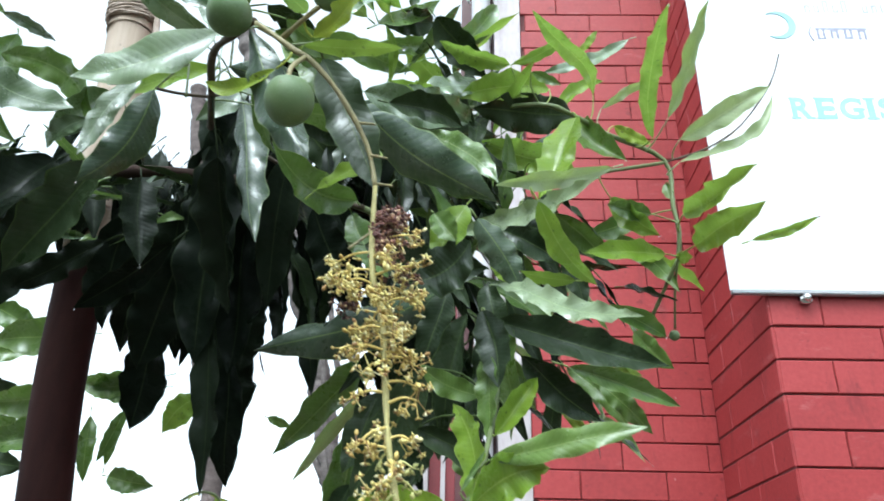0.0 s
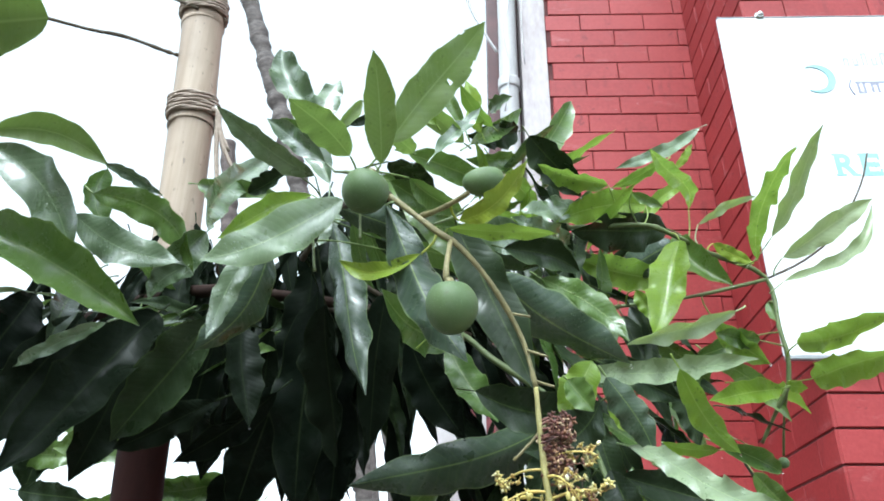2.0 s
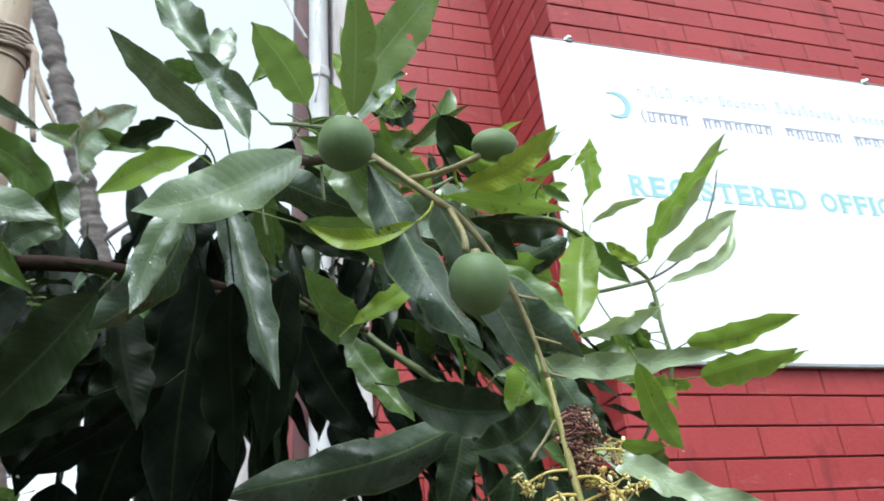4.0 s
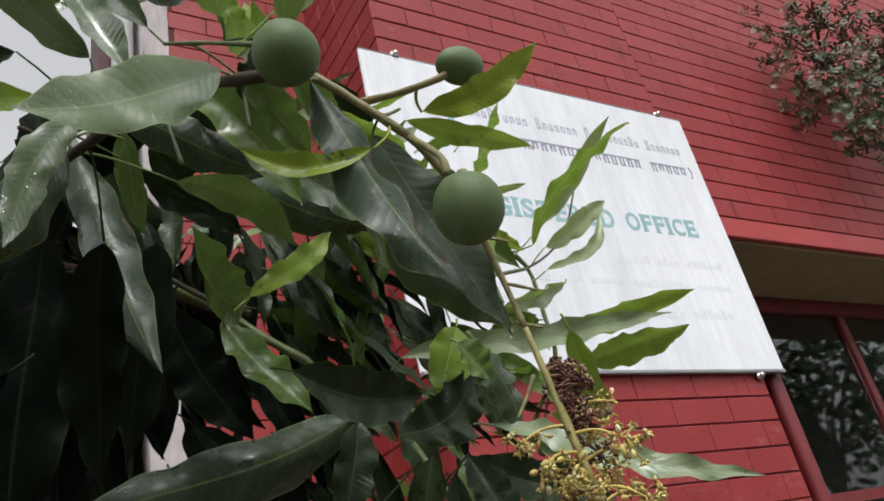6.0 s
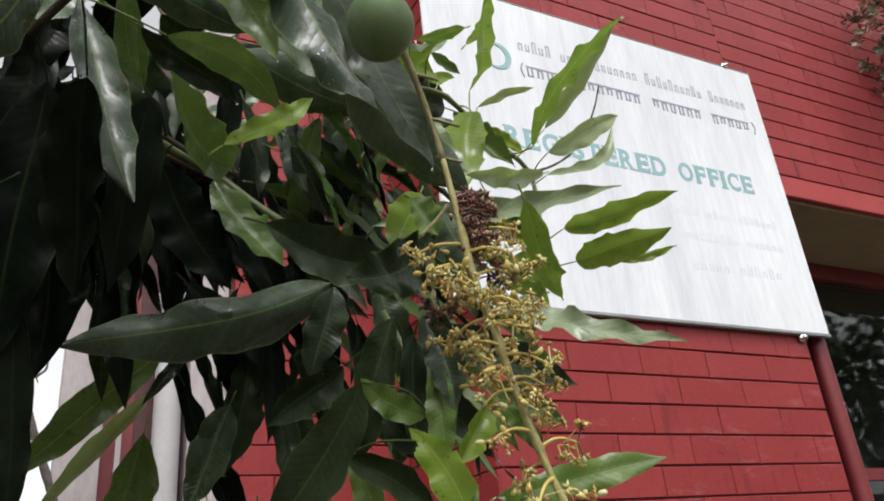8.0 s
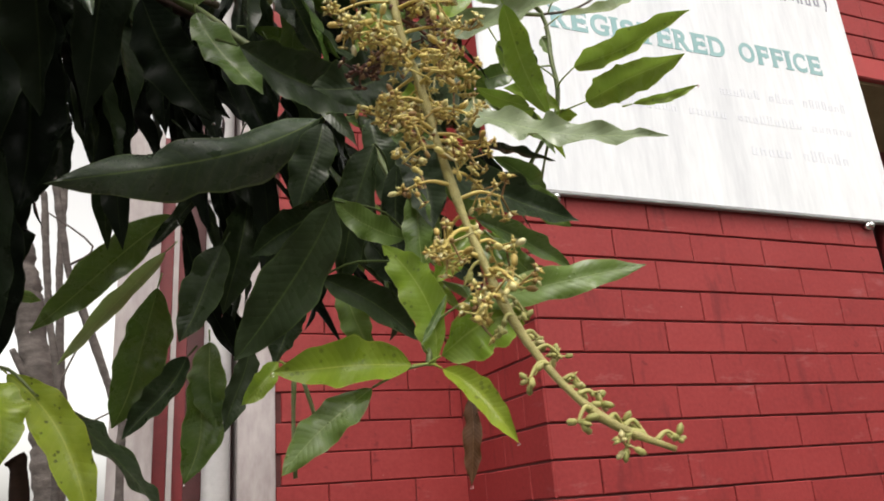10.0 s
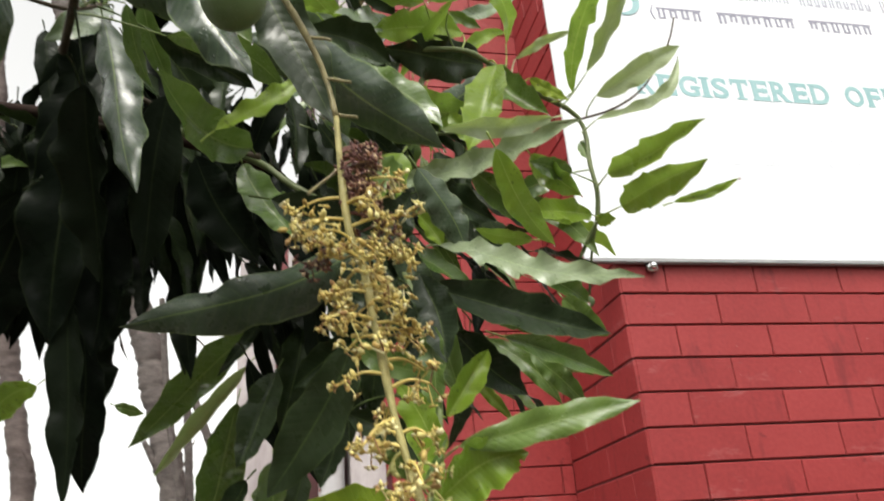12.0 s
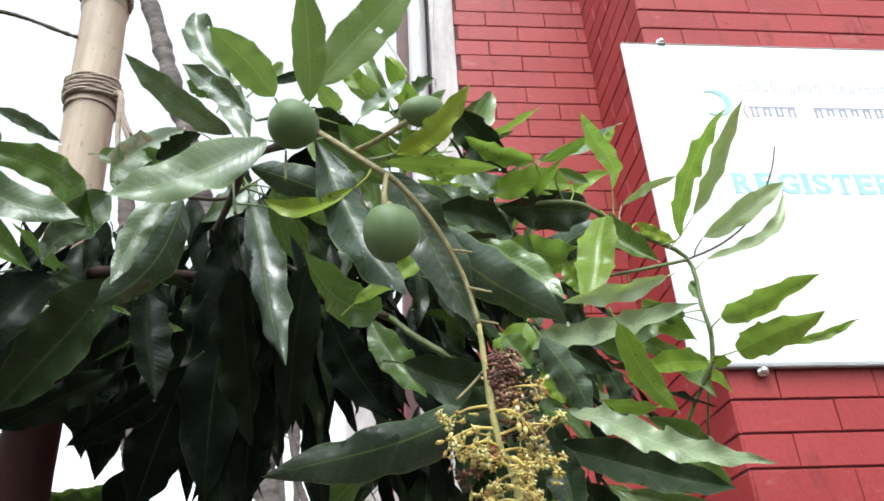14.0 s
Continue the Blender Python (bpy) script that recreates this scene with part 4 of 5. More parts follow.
leaf((0.541, 1.270, 2.223), (0.412, 1.180, 2.179), 0.034, 'l', -53, mid=(0.473, 1.220, 2.197))
leaf((0.271, 1.090, 2.180), (0.323, 1.120, 2.098), 0.039, 'e', 53, mid=(0.300, 1.100, 2.142))
leaf((0.098, 1.256, 2.297), (0.006, 1.107, 2.299), 0.054, 'm', -99, mid=(0.042, 1.180, 2.278))
leaf((0.086, 1.300, 2.299), (0.153, 1.237, 2.166), 0.047, 'm', 24, mid=(0.115, 1.270, 2.228))
leaf((0.229, 1.300, 2.180), (-0.064, 1.400, 2.114), 0.075, 'e', -58, mid=(0.086, 1.360, 2.136))
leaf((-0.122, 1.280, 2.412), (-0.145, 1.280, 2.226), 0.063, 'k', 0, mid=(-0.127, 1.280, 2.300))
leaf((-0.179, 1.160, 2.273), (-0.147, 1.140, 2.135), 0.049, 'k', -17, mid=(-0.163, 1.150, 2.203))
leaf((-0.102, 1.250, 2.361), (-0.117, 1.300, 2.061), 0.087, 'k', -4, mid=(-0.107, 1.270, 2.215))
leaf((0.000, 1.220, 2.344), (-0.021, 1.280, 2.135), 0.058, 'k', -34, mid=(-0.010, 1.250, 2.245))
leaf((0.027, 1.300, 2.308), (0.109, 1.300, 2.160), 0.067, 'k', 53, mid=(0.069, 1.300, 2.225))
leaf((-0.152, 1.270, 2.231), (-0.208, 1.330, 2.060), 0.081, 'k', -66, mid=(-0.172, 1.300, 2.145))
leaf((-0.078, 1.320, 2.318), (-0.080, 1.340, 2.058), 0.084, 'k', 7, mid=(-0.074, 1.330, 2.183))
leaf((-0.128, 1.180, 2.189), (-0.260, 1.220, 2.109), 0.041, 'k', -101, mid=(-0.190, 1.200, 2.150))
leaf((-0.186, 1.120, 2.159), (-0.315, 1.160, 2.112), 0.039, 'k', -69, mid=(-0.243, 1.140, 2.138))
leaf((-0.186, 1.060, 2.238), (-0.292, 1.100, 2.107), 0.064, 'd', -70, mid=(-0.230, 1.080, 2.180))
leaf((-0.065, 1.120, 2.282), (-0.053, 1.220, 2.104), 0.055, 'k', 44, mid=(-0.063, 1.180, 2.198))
leaf((0.001, 1.100, 2.461), (0.102, 1.080, 2.318), 0.051, 'm', 63, mid=(0.051, 1.090, 2.417))
leaf((0.064, 1.140, 2.247), (0.161, 1.149, 2.333), 0.027, 'l', 39, mid=(0.109, 1.140, 2.283))
leaf((0.005, 1.150, 2.375), (0.139, 1.196, 2.341), 0.042, 'm', 110, mid=(0.073, 1.170, 2.380))
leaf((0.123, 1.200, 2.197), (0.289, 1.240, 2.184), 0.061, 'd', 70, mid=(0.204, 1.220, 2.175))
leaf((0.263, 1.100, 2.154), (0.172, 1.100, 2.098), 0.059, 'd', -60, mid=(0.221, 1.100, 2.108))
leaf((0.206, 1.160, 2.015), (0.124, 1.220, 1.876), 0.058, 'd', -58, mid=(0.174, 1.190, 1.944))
leaf((0.091, 1.720, 2.211), (-0.102, 1.760, 2.029), 0.063, 'm', -49, mid=(-0.011, 1.740, 2.117))
leaf((0.082, 1.730, 2.153), (-0.062, 1.770, 1.981), 0.029, 'p', -40, mid=(0.018, 1.750, 2.067))
leaf((0.070, 1.680, 2.078), (0.018, 1.720, 1.879), 0.071, 'm', -34, mid=(0.051, 1.700, 1.965))
leaf((0.097, 1.420, 1.921), (0.032, 1.420, 1.830), 0.033, 'd', -24, mid=(0.068, 1.420, 1.874))
leaf((0.114, 1.500, 1.920), (0.103, 1.500, 1.785), 0.051, 'm', -13, mid=(0.119, 1.500, 1.845))
leaf((0.133, 1.400, 2.053), (0.086, 1.400, 1.933), 0.048, 'd', -14, mid=(0.112, 1.400, 1.987))
leaf((0.165, 1.400, 1.931), (0.137, 1.400, 1.832), 0.031, 'd', -32, mid=(0.152, 1.400, 1.882))
leaf((0.244, 1.080, 1.844), (0.134, 1.080, 1.839), 0.039, 'o', -43, mid=(0.185, 1.080, 1.841))
leaf((0.265, 1.080, 1.846), (0.245, 1.142, 1.968), 0.038, 'l', -53, mid=(0.270, 1.100, 1.909), bites=((24, 0), (25, 0), (25, 1), (26, 0), (26, 1), (20, 7)))
leaf((0.267, 1.070, 1.850), (0.342, 1.050, 1.882), 0.047, 'l', 64, mid=(0.305, 1.060, 1.873), bites=((25, 7), (26, 7), (26, 6)))
leaf((0.267, 1.070, 1.839), (0.307, 1.030, 1.776), 0.022, 'o', 41, mid=(0.291, 1.050, 1.812))
leaf((0.210, 1.080, 1.826), (0.140, 1.080, 1.764), 0.031, 'm', -24, mid=(0.172, 1.080, 1.796))
leaf((0.284, 1.060, 1.891), (0.431, 1.006, 1.914), 0.030, 'm', 49, mid=(0.354, 1.030, 1.900))
leaf((0.293, 1.140, 1.933), (0.342, 1.140, 2.000), 0.027, 'l', 41, mid=(0.316, 1.140, 1.963))
leaf((0.325, 1.150, 1.830), (0.319, 1.150, 1.751), 0.019, 'b', 42, mid=(0.325, 1.150, 1.794))
leaf((0.280, 1.160, 2.090), (0.297, 1.140, 1.987), 0.043, 'd', 31, mid=(0.292, 1.150, 2.033))
leaf((0.278, 1.170, 1.986), (0.205, 1.160, 2.020), 0.030, 'm', -66, mid=(0.240, 1.165, 1.995))
leaf((0.202, 1.200, 1.952), (0.300, 1.200, 1.891), 0.033, 'd', 57, mid=(0.251, 1.200, 1.925))
leaf((-0.114, 1.200, 2.492), (-0.207, 1.100, 2.366), 0.033, 'l', -55, mid=(-0.166, 1.150, 2.435))
leaf((-0.471, 1.000, 2.466), (-0.316, 1.000, 2.412), 0.041, 'u', 65, mid=(-0.382, 1.000, 2.455))
leaf((-0.321, 1.000, 2.415), (-0.244, 1.000, 2.371), 0.016, 'w', 87, mid=(-0.283, 1.000, 2.399))
leaf((-0.429, 0.950, 2.408), (-0.291, 0.950, 2.233), 0.055, 'w', 49, mid=(-0.346, 0.950, 2.332))
leaf((-0.422, 0.950, 2.301), (-0.213, 0.942, 2.184), 0.058, 'm', 46, mid=(-0.309, 0.945, 2.254))
leaf((-0.383, 1.100, 2.435), (-0.230, 1.100, 2.317), 0.045, 'm', 73, mid=(-0.300, 1.100, 2.411))
leaf((-0.383, 1.120, 2.487), (-0.363, 1.120, 2.394), 0.037, 'm', -20, mid=(-0.390, 1.120, 2.440))
leaf((-0.371, 1.050, 2.374), (-0.229, 1.050, 2.308), 0.050, 'w', 48, mid=(-0.309, 1.050, 2.337))
leaf((-0.118, 1.150, 2.561), (-0.082, 1.180, 2.688), 0.043, 'w', 19, mid=(-0.099, 1.160, 2.622))
leaf((-0.058, 1.050, 2.417), (-0.105, 1.080, 2.532), 0.035, 'w', -28, mid=(-0.072, 1.060, 2.466))
leaf((-0.140, 1.150, 2.504), (-0.202, 1.180, 2.483), 0.028, 'd', -78, mid=(-0.170, 1.160, 2.489))
leaf((-0.230, 1.120, 2.387), (-0.286, 1.100, 2.298), 0.046, 'w', -75, mid=(-0.253, 1.110, 2.356))
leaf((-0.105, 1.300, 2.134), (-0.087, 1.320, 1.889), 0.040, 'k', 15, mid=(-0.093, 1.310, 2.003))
leaf((-0.240, 1.100, 2.327), (-0.281, 1.100, 2.281), 0.029, 'w', -56, mid=(-0.265, 1.100, 2.310))
leaf((-0.276, 1.000, 2.211), (-0.376, 1.000, 2.158), 0.018, 'w', -58, mid=(-0.324, 1.000, 2.186))
leaf((0.435, 1.250, 2.565), (0.468, 1.250, 2.613), 0.014, 'l', 44, 0.000)
leaf((0.405, 1.200, 2.547), (0.324, 1.200, 2.502), 0.021, 'l', -77, 0.000)
leaf((0.221, 1.050, 2.164), (0.247, 1.050, 2.129), 0.035, 'm', 61, 0.000)
leaf((0.536, 1.300, 2.304), (0.467, 1.280, 2.308), 0.034, 'm', -85, 0.000)
leaf((0.575, 1.340, 2.380), (0.578, 1.330, 2.345), 0.020, 'm', 37, 0.000)
leaf((0.579, 1.340, 2.249), (0.590, 1.300, 2.233), 0.023, 'l', 86, 0.000)
leaf((0.050, 0.950, 2.360), (0.109, 1.000, 2.343), 0.030, 'm', 106, 0.000)
leaf((0.026, 0.950, 2.382), (0.071, 1.100, 2.442), 0.036, 'd', 131, 0.000)
leaf((0.109, 1.150, 2.548), (0.041, 1.100, 2.593), 0.036, 'u', -101, 0.000)
leaf((0.111, 1.200, 2.607), (0.069, 1.200, 2.737), 0.023, 'm', -39, 0.005)
leaf((0.136, 1.200, 2.602), (0.113, 1.200, 2.702), 0.035, 'l', -31, 0.000)
leaf((0.156, 1.350, 2.756), (0.192, 1.300, 2.750), 0.033, 'w', 92, 0.000)
leaf((0.198, 1.300, 2.676), (0.113, 1.250, 2.633), 0.055, 'd', -92, 0.000)
leaf((0.218, 1.200, 2.441), (0.145, 1.150, 2.434), 0.038, 'l', -99, 0.000)
leaf((0.264, 1.250, 2.436), (0.174, 1.150, 2.425), 0.043, 'w', -77, 0.000)
leaf((-0.039, 1.050, 2.506), (0.011, 1.100, 2.582), 0.017, 'd', 76, 0.000)
# tip rows left out so that this leaf ends blunt in the camera's view
leaf((-0.377, 0.740, 2.378), (-0.219, 0.720, 2.380), 0.100, 'u', 94, bites=[(i, k) for i in range(25, 30) for k in range(8)])
leaf((-0.375, 1.100, 2.290), (-0.336, 1.000, 2.183), 0.036, 'd', -27, 0.000)
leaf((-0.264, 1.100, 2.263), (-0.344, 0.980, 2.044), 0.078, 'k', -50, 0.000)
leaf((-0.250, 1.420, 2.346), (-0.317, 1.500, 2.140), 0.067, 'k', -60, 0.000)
leaf((-0.307, 1.250, 2.544), (-0.157, 1.200, 2.490), 0.035, 'm', 79, 0.000)
leaf((-0.035, 1.200, 2.466), (-0.004, 1.270, 2.388), 0.032, 'm', 110, 0.000)
leaf((0.092, 1.200, 2.417), (0.305, 1.290, 2.435), 0.067, 'e', 99, 0.000)
leaf((0.182, 1.300, 2.366), (0.241, 1.330, 2.285), 0.044, 'e', 82, 0.000)
leaf((0.442, 1.400, 2.442), (0.283, 1.350, 2.466), 0.061, 'l', -98, 0.000)
leaf((0.258, 1.100, 2.203), (0.222, 1.100, 2.128), 0.050, 'l', -15, 0.000)
leaf((0.324, 1.200, 1.968), (0.321, 1.232, 2.109), 0.046, 'm', -33, 0.000)
leaf((0.129, 1.500, 1.956), (0.141, 1.500, 1.845), 0.052, 'm', 18, 0.000)
leaf((0.142, 1.100, 1.851), (0.114, 1.100, 1.818), 0.019, 'l', -36, 0.000)
leaf((-0.106, 1.330, 1.878), (-0.070, 1.300, 1.793), 0.046, 'y', -20, mid=(-0.069, 1.300, 1.842))
leaf((-0.074, 1.350, 1.889), (0.011, 1.320, 1.733), 0.042, 'y', 25, mid=(-0.023, 1.330, 1.829))
leaf((-0.033, 1.360, 1.859), (0.079, 1.360, 1.739), 0.046, 'd', -20, mid=(0.023, 1.360, 1.815))
leaf((0.241, 1.300, 2.075), (0.150, 1.300, 2.004), 0.051, 'd', -54, 0.000)
leaf((0.267, 1.250, 2.011), (0.292, 1.200, 1.941), 0.035, 'd', 50, 0.000)
leaf((0.211, 1.350, 1.981), (0.183, 1.350, 1.898), 0.039, 'd', -14, 0.000)
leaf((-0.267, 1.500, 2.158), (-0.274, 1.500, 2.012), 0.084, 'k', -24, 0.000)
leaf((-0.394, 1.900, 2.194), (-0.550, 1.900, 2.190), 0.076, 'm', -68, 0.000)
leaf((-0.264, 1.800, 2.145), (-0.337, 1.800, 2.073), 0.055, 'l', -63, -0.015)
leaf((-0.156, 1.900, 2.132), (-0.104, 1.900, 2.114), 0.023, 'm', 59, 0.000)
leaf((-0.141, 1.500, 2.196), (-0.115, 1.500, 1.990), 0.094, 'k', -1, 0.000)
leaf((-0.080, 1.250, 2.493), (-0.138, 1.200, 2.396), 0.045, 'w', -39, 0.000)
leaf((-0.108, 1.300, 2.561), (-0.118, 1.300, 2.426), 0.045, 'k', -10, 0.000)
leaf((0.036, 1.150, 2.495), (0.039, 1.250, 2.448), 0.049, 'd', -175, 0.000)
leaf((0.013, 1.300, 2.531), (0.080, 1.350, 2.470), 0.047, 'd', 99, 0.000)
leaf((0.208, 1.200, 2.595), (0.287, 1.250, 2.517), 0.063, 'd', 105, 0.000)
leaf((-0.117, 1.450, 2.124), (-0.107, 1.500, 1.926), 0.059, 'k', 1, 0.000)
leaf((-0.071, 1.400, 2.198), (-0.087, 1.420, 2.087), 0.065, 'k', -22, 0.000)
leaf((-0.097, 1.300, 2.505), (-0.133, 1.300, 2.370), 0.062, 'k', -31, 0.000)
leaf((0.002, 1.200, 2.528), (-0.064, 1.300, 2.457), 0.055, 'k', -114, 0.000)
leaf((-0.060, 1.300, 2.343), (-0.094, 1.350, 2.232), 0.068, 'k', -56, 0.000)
leaf((0.255, 1.080, 1.862), (0.280, 1.080, 1.905), 0.007, 'm', 18, 0.000)
leaf((0.171, 1.200, 2.446), (0.290, 1.250, 2.495), 0.044, 'w', 57, 0.000)
leaf((0.114, 1.150, 2.412), (0.261, 1.200, 2.395), 0.057, 'w', 68, 0.000)
leaf((0.357, 1.220, 2.505), (0.400, 1.220, 2.480), 0.018, 'm', 87, 0.000)
leaf((0.153, 1.200, 2.613), (0.103, 1.150, 2.654), 0.027, 'l', -109, 0.000)
leaf((0.071, 1.100, 2.544), (0.041, 1.100, 2.593), 0.031, 'l', -59, 0.000)
leaf((0.023, 1.000, 2.388), (0.104, 1.050, 2.355), 0.039, 'm', 97, 0.000)
leaf((0.045, 1.050, 2.463), (0.021, 1.000, 2.462), 0.027, 'u', -132, 0.000)
leaf((0.071, 1.100, 2.496), (0.134, 1.150, 2.611), 0.025, 'w', 36, 0.000)
leaf((0.119, 1.200, 2.580), (0.209, 1.300, 2.725), 0.032, 'm', 65, 0.000)
leaf((0.195, 1.300, 2.618), (0.112, 1.250, 2.588), 0.036, 'm', -95, 0.000)
leaf((-0.058, 1.050, 2.492), (-0.034, 1.100, 2.586), 0.020, 'u', 50, 0.000)
leaf((-0.107, 1.100, 2.531), (-0.155, 1.100, 2.549), 0.031, 'm', -88, 0.000)
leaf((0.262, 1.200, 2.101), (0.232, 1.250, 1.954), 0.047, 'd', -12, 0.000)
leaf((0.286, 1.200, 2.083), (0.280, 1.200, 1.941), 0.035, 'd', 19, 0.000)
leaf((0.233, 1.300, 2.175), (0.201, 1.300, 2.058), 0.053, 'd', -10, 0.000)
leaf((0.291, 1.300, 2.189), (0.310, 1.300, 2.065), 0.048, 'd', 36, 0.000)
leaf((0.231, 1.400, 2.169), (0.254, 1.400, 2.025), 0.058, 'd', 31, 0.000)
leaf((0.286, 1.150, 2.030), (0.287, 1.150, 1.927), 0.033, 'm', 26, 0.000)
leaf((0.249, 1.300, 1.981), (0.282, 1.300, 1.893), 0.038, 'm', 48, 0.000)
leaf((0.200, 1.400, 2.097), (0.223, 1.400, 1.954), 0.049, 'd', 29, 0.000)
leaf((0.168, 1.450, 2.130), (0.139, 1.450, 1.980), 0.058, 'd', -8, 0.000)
leaf((-0.063, 1.100, 2.414), (0.083, 1.120, 2.378), 0.050, 'e', 96, 0.000)
leaf((-0.042, 1.150, 2.417), (-0.015, 1.200, 2.340), 0.026, 'm', 85, 0.000)
leaf((-0.017, 1.200, 2.420), (0.100, 1.250, 2.381), 0.040, 'd', 99, 0.000)
leaf((0.075, 1.250, 2.456), (0.303, 1.300, 2.438), 0.068, 'e', 95, 0.000)
leaf((0.022, 1.250, 2.597), (0.166, 1.300, 2.570), 0.047, 'm', 103, 0.000)
leaf((-0.052, 1.350, 2.540), (0.063, 1.400, 2.424), 0.070, 'd', 84, 0.000)
leaf((0.153, 1.300, 2.625), (0.233, 1.350, 2.556), 0.050, 'l', 105, 0.000)
leaf((0.395, 1.250, 2.048), (0.547, 1.300, 2.011), 0.034, 'm', 75, 0.000)
leaf((0.441, 1.300, 2.044), (0.507, 1.300, 1.974), 0.032, 'm', 61, 0.000)
leaf((0.337, 1.300, 2.079), (0.448, 1.350, 2.002), 0.056, 'd', 76, 0.000)
leaf((0.377, 1.300, 2.119), (0.485, 1.350, 2.089), 0.041, 'm', 81, 0.000)
leaf((-0.815, 1.900, 2.376), (-0.677, 1.900, 2.300), 0.072, 'm', 50, 0.000)
leaf((-0.861, 1.900, 2.268), (-0.694, 1.900, 2.267), 0.072, 'm', 69, 0.000)
leaf((-0.838, 1.900, 2.192), (-0.682, 1.900, 2.172), 0.065, 'd', 62, 0.000)
leaf((-0.817, 1.900, 2.335), (-0.826, 1.900, 2.192), 0.087, 'd', -38, 0.000)
leaf((-0.767, 1.900, 2.121), (-0.645, 1.900, 2.078), 0.069, 'm', 51, 0.000)
leaf((-0.791, 1.900, 2.037), (-0.654, 1.900, 2.020), 0.077, 'd', 57, 0.000)
leaf((-0.565, 1.900, 2.201), (-0.426, 1.900, 2.194), 0.061, 'm', 66, 0.000)
leaf((-0.536, 1.900, 2.129), (-0.522, 1.900, 1.991), 0.040, 'm', -16, 0.000)
leaf((-0.483, 1.900, 2.026), (-0.475, 1.900, 2.131), 0.026, 'm', 29, 0.000)
leaf((-0.472, 1.900, 2.004), (-0.374, 1.900, 1.986), 0.056, 'm', 56, 0.000)
leaf((-0.312, 1.900, 2.173), (-0.366, 1.900, 2.100), 0.046, 'l', -60, 0.000)
leaf((0.478, 1.300, 2.331), (0.545, 1.300, 2.268), 0.042, 'l', 77, 0.000)
leaf((0.354, 1.250, 2.361), (0.379, 1.250, 2.312), 0.027, 'l', 58, 0.000)
leaf((0.493, 1.300, 2.462), (0.549, 1.300, 2.427), 0.023, 'y', 85, 0.000)
leaf((0.301, 1.250, 2.250), (0.400, 1.250, 2.200), 0.047, 'd', 76, 0.000)
leaf((0.291, 1.200, 2.183), (0.318, 1.200, 2.143), 0.028, 'l', 59, 0.000)
leaf((0.390, 1.300, 2.305), (0.471, 1.350, 2.255), 0.047, 'm', 96, 0.000)
leaf((0.404, 1.300, 2.236), (0.428, 1.300, 2.148), 0.037, 'd', 42, 0.000)
leaf((0.453, 1.300, 2.155), (0.553, 1.350, 2.128), 0.033, 'm', 87, 0.000)
leaf((0.537, 1.350, 2.327), (0.443, 1.350, 2.291), 0.039, 'm', -67, 0.000)
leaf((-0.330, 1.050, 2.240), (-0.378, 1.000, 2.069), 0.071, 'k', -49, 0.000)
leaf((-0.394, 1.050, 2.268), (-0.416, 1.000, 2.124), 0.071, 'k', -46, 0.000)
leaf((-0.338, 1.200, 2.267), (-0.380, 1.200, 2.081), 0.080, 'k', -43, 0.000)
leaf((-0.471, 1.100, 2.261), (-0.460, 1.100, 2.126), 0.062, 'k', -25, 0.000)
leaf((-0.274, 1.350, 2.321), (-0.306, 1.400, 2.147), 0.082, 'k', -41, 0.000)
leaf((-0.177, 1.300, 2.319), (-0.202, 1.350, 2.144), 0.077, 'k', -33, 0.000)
leaf((-0.391, 1.900, 2.219), (-0.535, 1.900, 2.189), 0.066, 'm', -70, 0.000)
leaf((-0.442, 1.850, 2.127), (-0.480, 1.850, 2.024), 0.033, 'm', -49, 0.000)
leaf((-0.527, 1.800, 2.278), (-0.730, 1.800, 2.259), 0.092, 'm', -72, 0.000)
leaf((-0.524, 1.800, 2.159), (-0.705, 1.800, 2.129), 0.078, 'm', -70, 0.000)
leaf((-0.490, 1.800, 2.059), (-0.680, 1.800, 2.041), 0.076, 'm', -65, 0.000)
RACHIS = [(0.172, 0.895, 2.107), (0.174, 0.885, 2.050), (0.178, 0.880, 2.004), (0.186, 0.880, 1.981), (0.193, 0.870, 1.925), (0.201, 0.850, 1.860), (0.213, 0.830, 1.807), (0.228, 0.800, 1.767), (0.252, 0.780, 1.749)]

# leaves deeper in the hanging mass, behind the front ones
DEEP = {}


def clear_air(p):
    """A slanting gap low in the foliage through which the sky shows."""
    k = (p.y - 1.25) / 0.55
    return -0.33 - 0.20 * k < p.x < -0.20 - 0.19 * k and p.z < 2.21 + 0.20 * k


def thicket(count, lo, hi, fall, kinds, seed, size=(0.16, 0.26)):
    """Leaves at random in a box, tips falling about one direction, gathered by kind."""
    rng = random.Random(seed)
    for _ in range(count):
        b = Vector([rng.uniform(a, c) for a, c in zip(lo, hi)])
        d = (Vector(fall) + Vector((rng.gauss(0, 0.30), rng.gauss(0, 0.25), rng.gauss(0, 0.25)))).normalized()
        ln = rng.uniform(*size)
        wide, kind, turn, side = ln * rng.uniform(0.15, 0.20), rng.choice(kinds), rng.uniform(-60, 60), rng.uniform(-0.012, 0.012)
        bm = leaf_mesh(ln, wide, side, rng)
        if clear_air(b + d * ln) or clear_air(b + d * ln * 0.7):
            bm.free()
            continue
        bm.transform(leaf_pose(b, b + d * ln, turn))
        me = bpy.data.meshes.new("leaf")
        bm.to_mesh(me)
        bm.free()
        DEEP.setdefault(kind, bmesh.new()).from_mesh(me)
        bpy.data.meshes.remove(me)


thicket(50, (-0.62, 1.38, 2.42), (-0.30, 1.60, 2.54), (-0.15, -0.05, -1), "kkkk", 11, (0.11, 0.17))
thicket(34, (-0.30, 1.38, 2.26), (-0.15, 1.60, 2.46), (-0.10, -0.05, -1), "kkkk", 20)
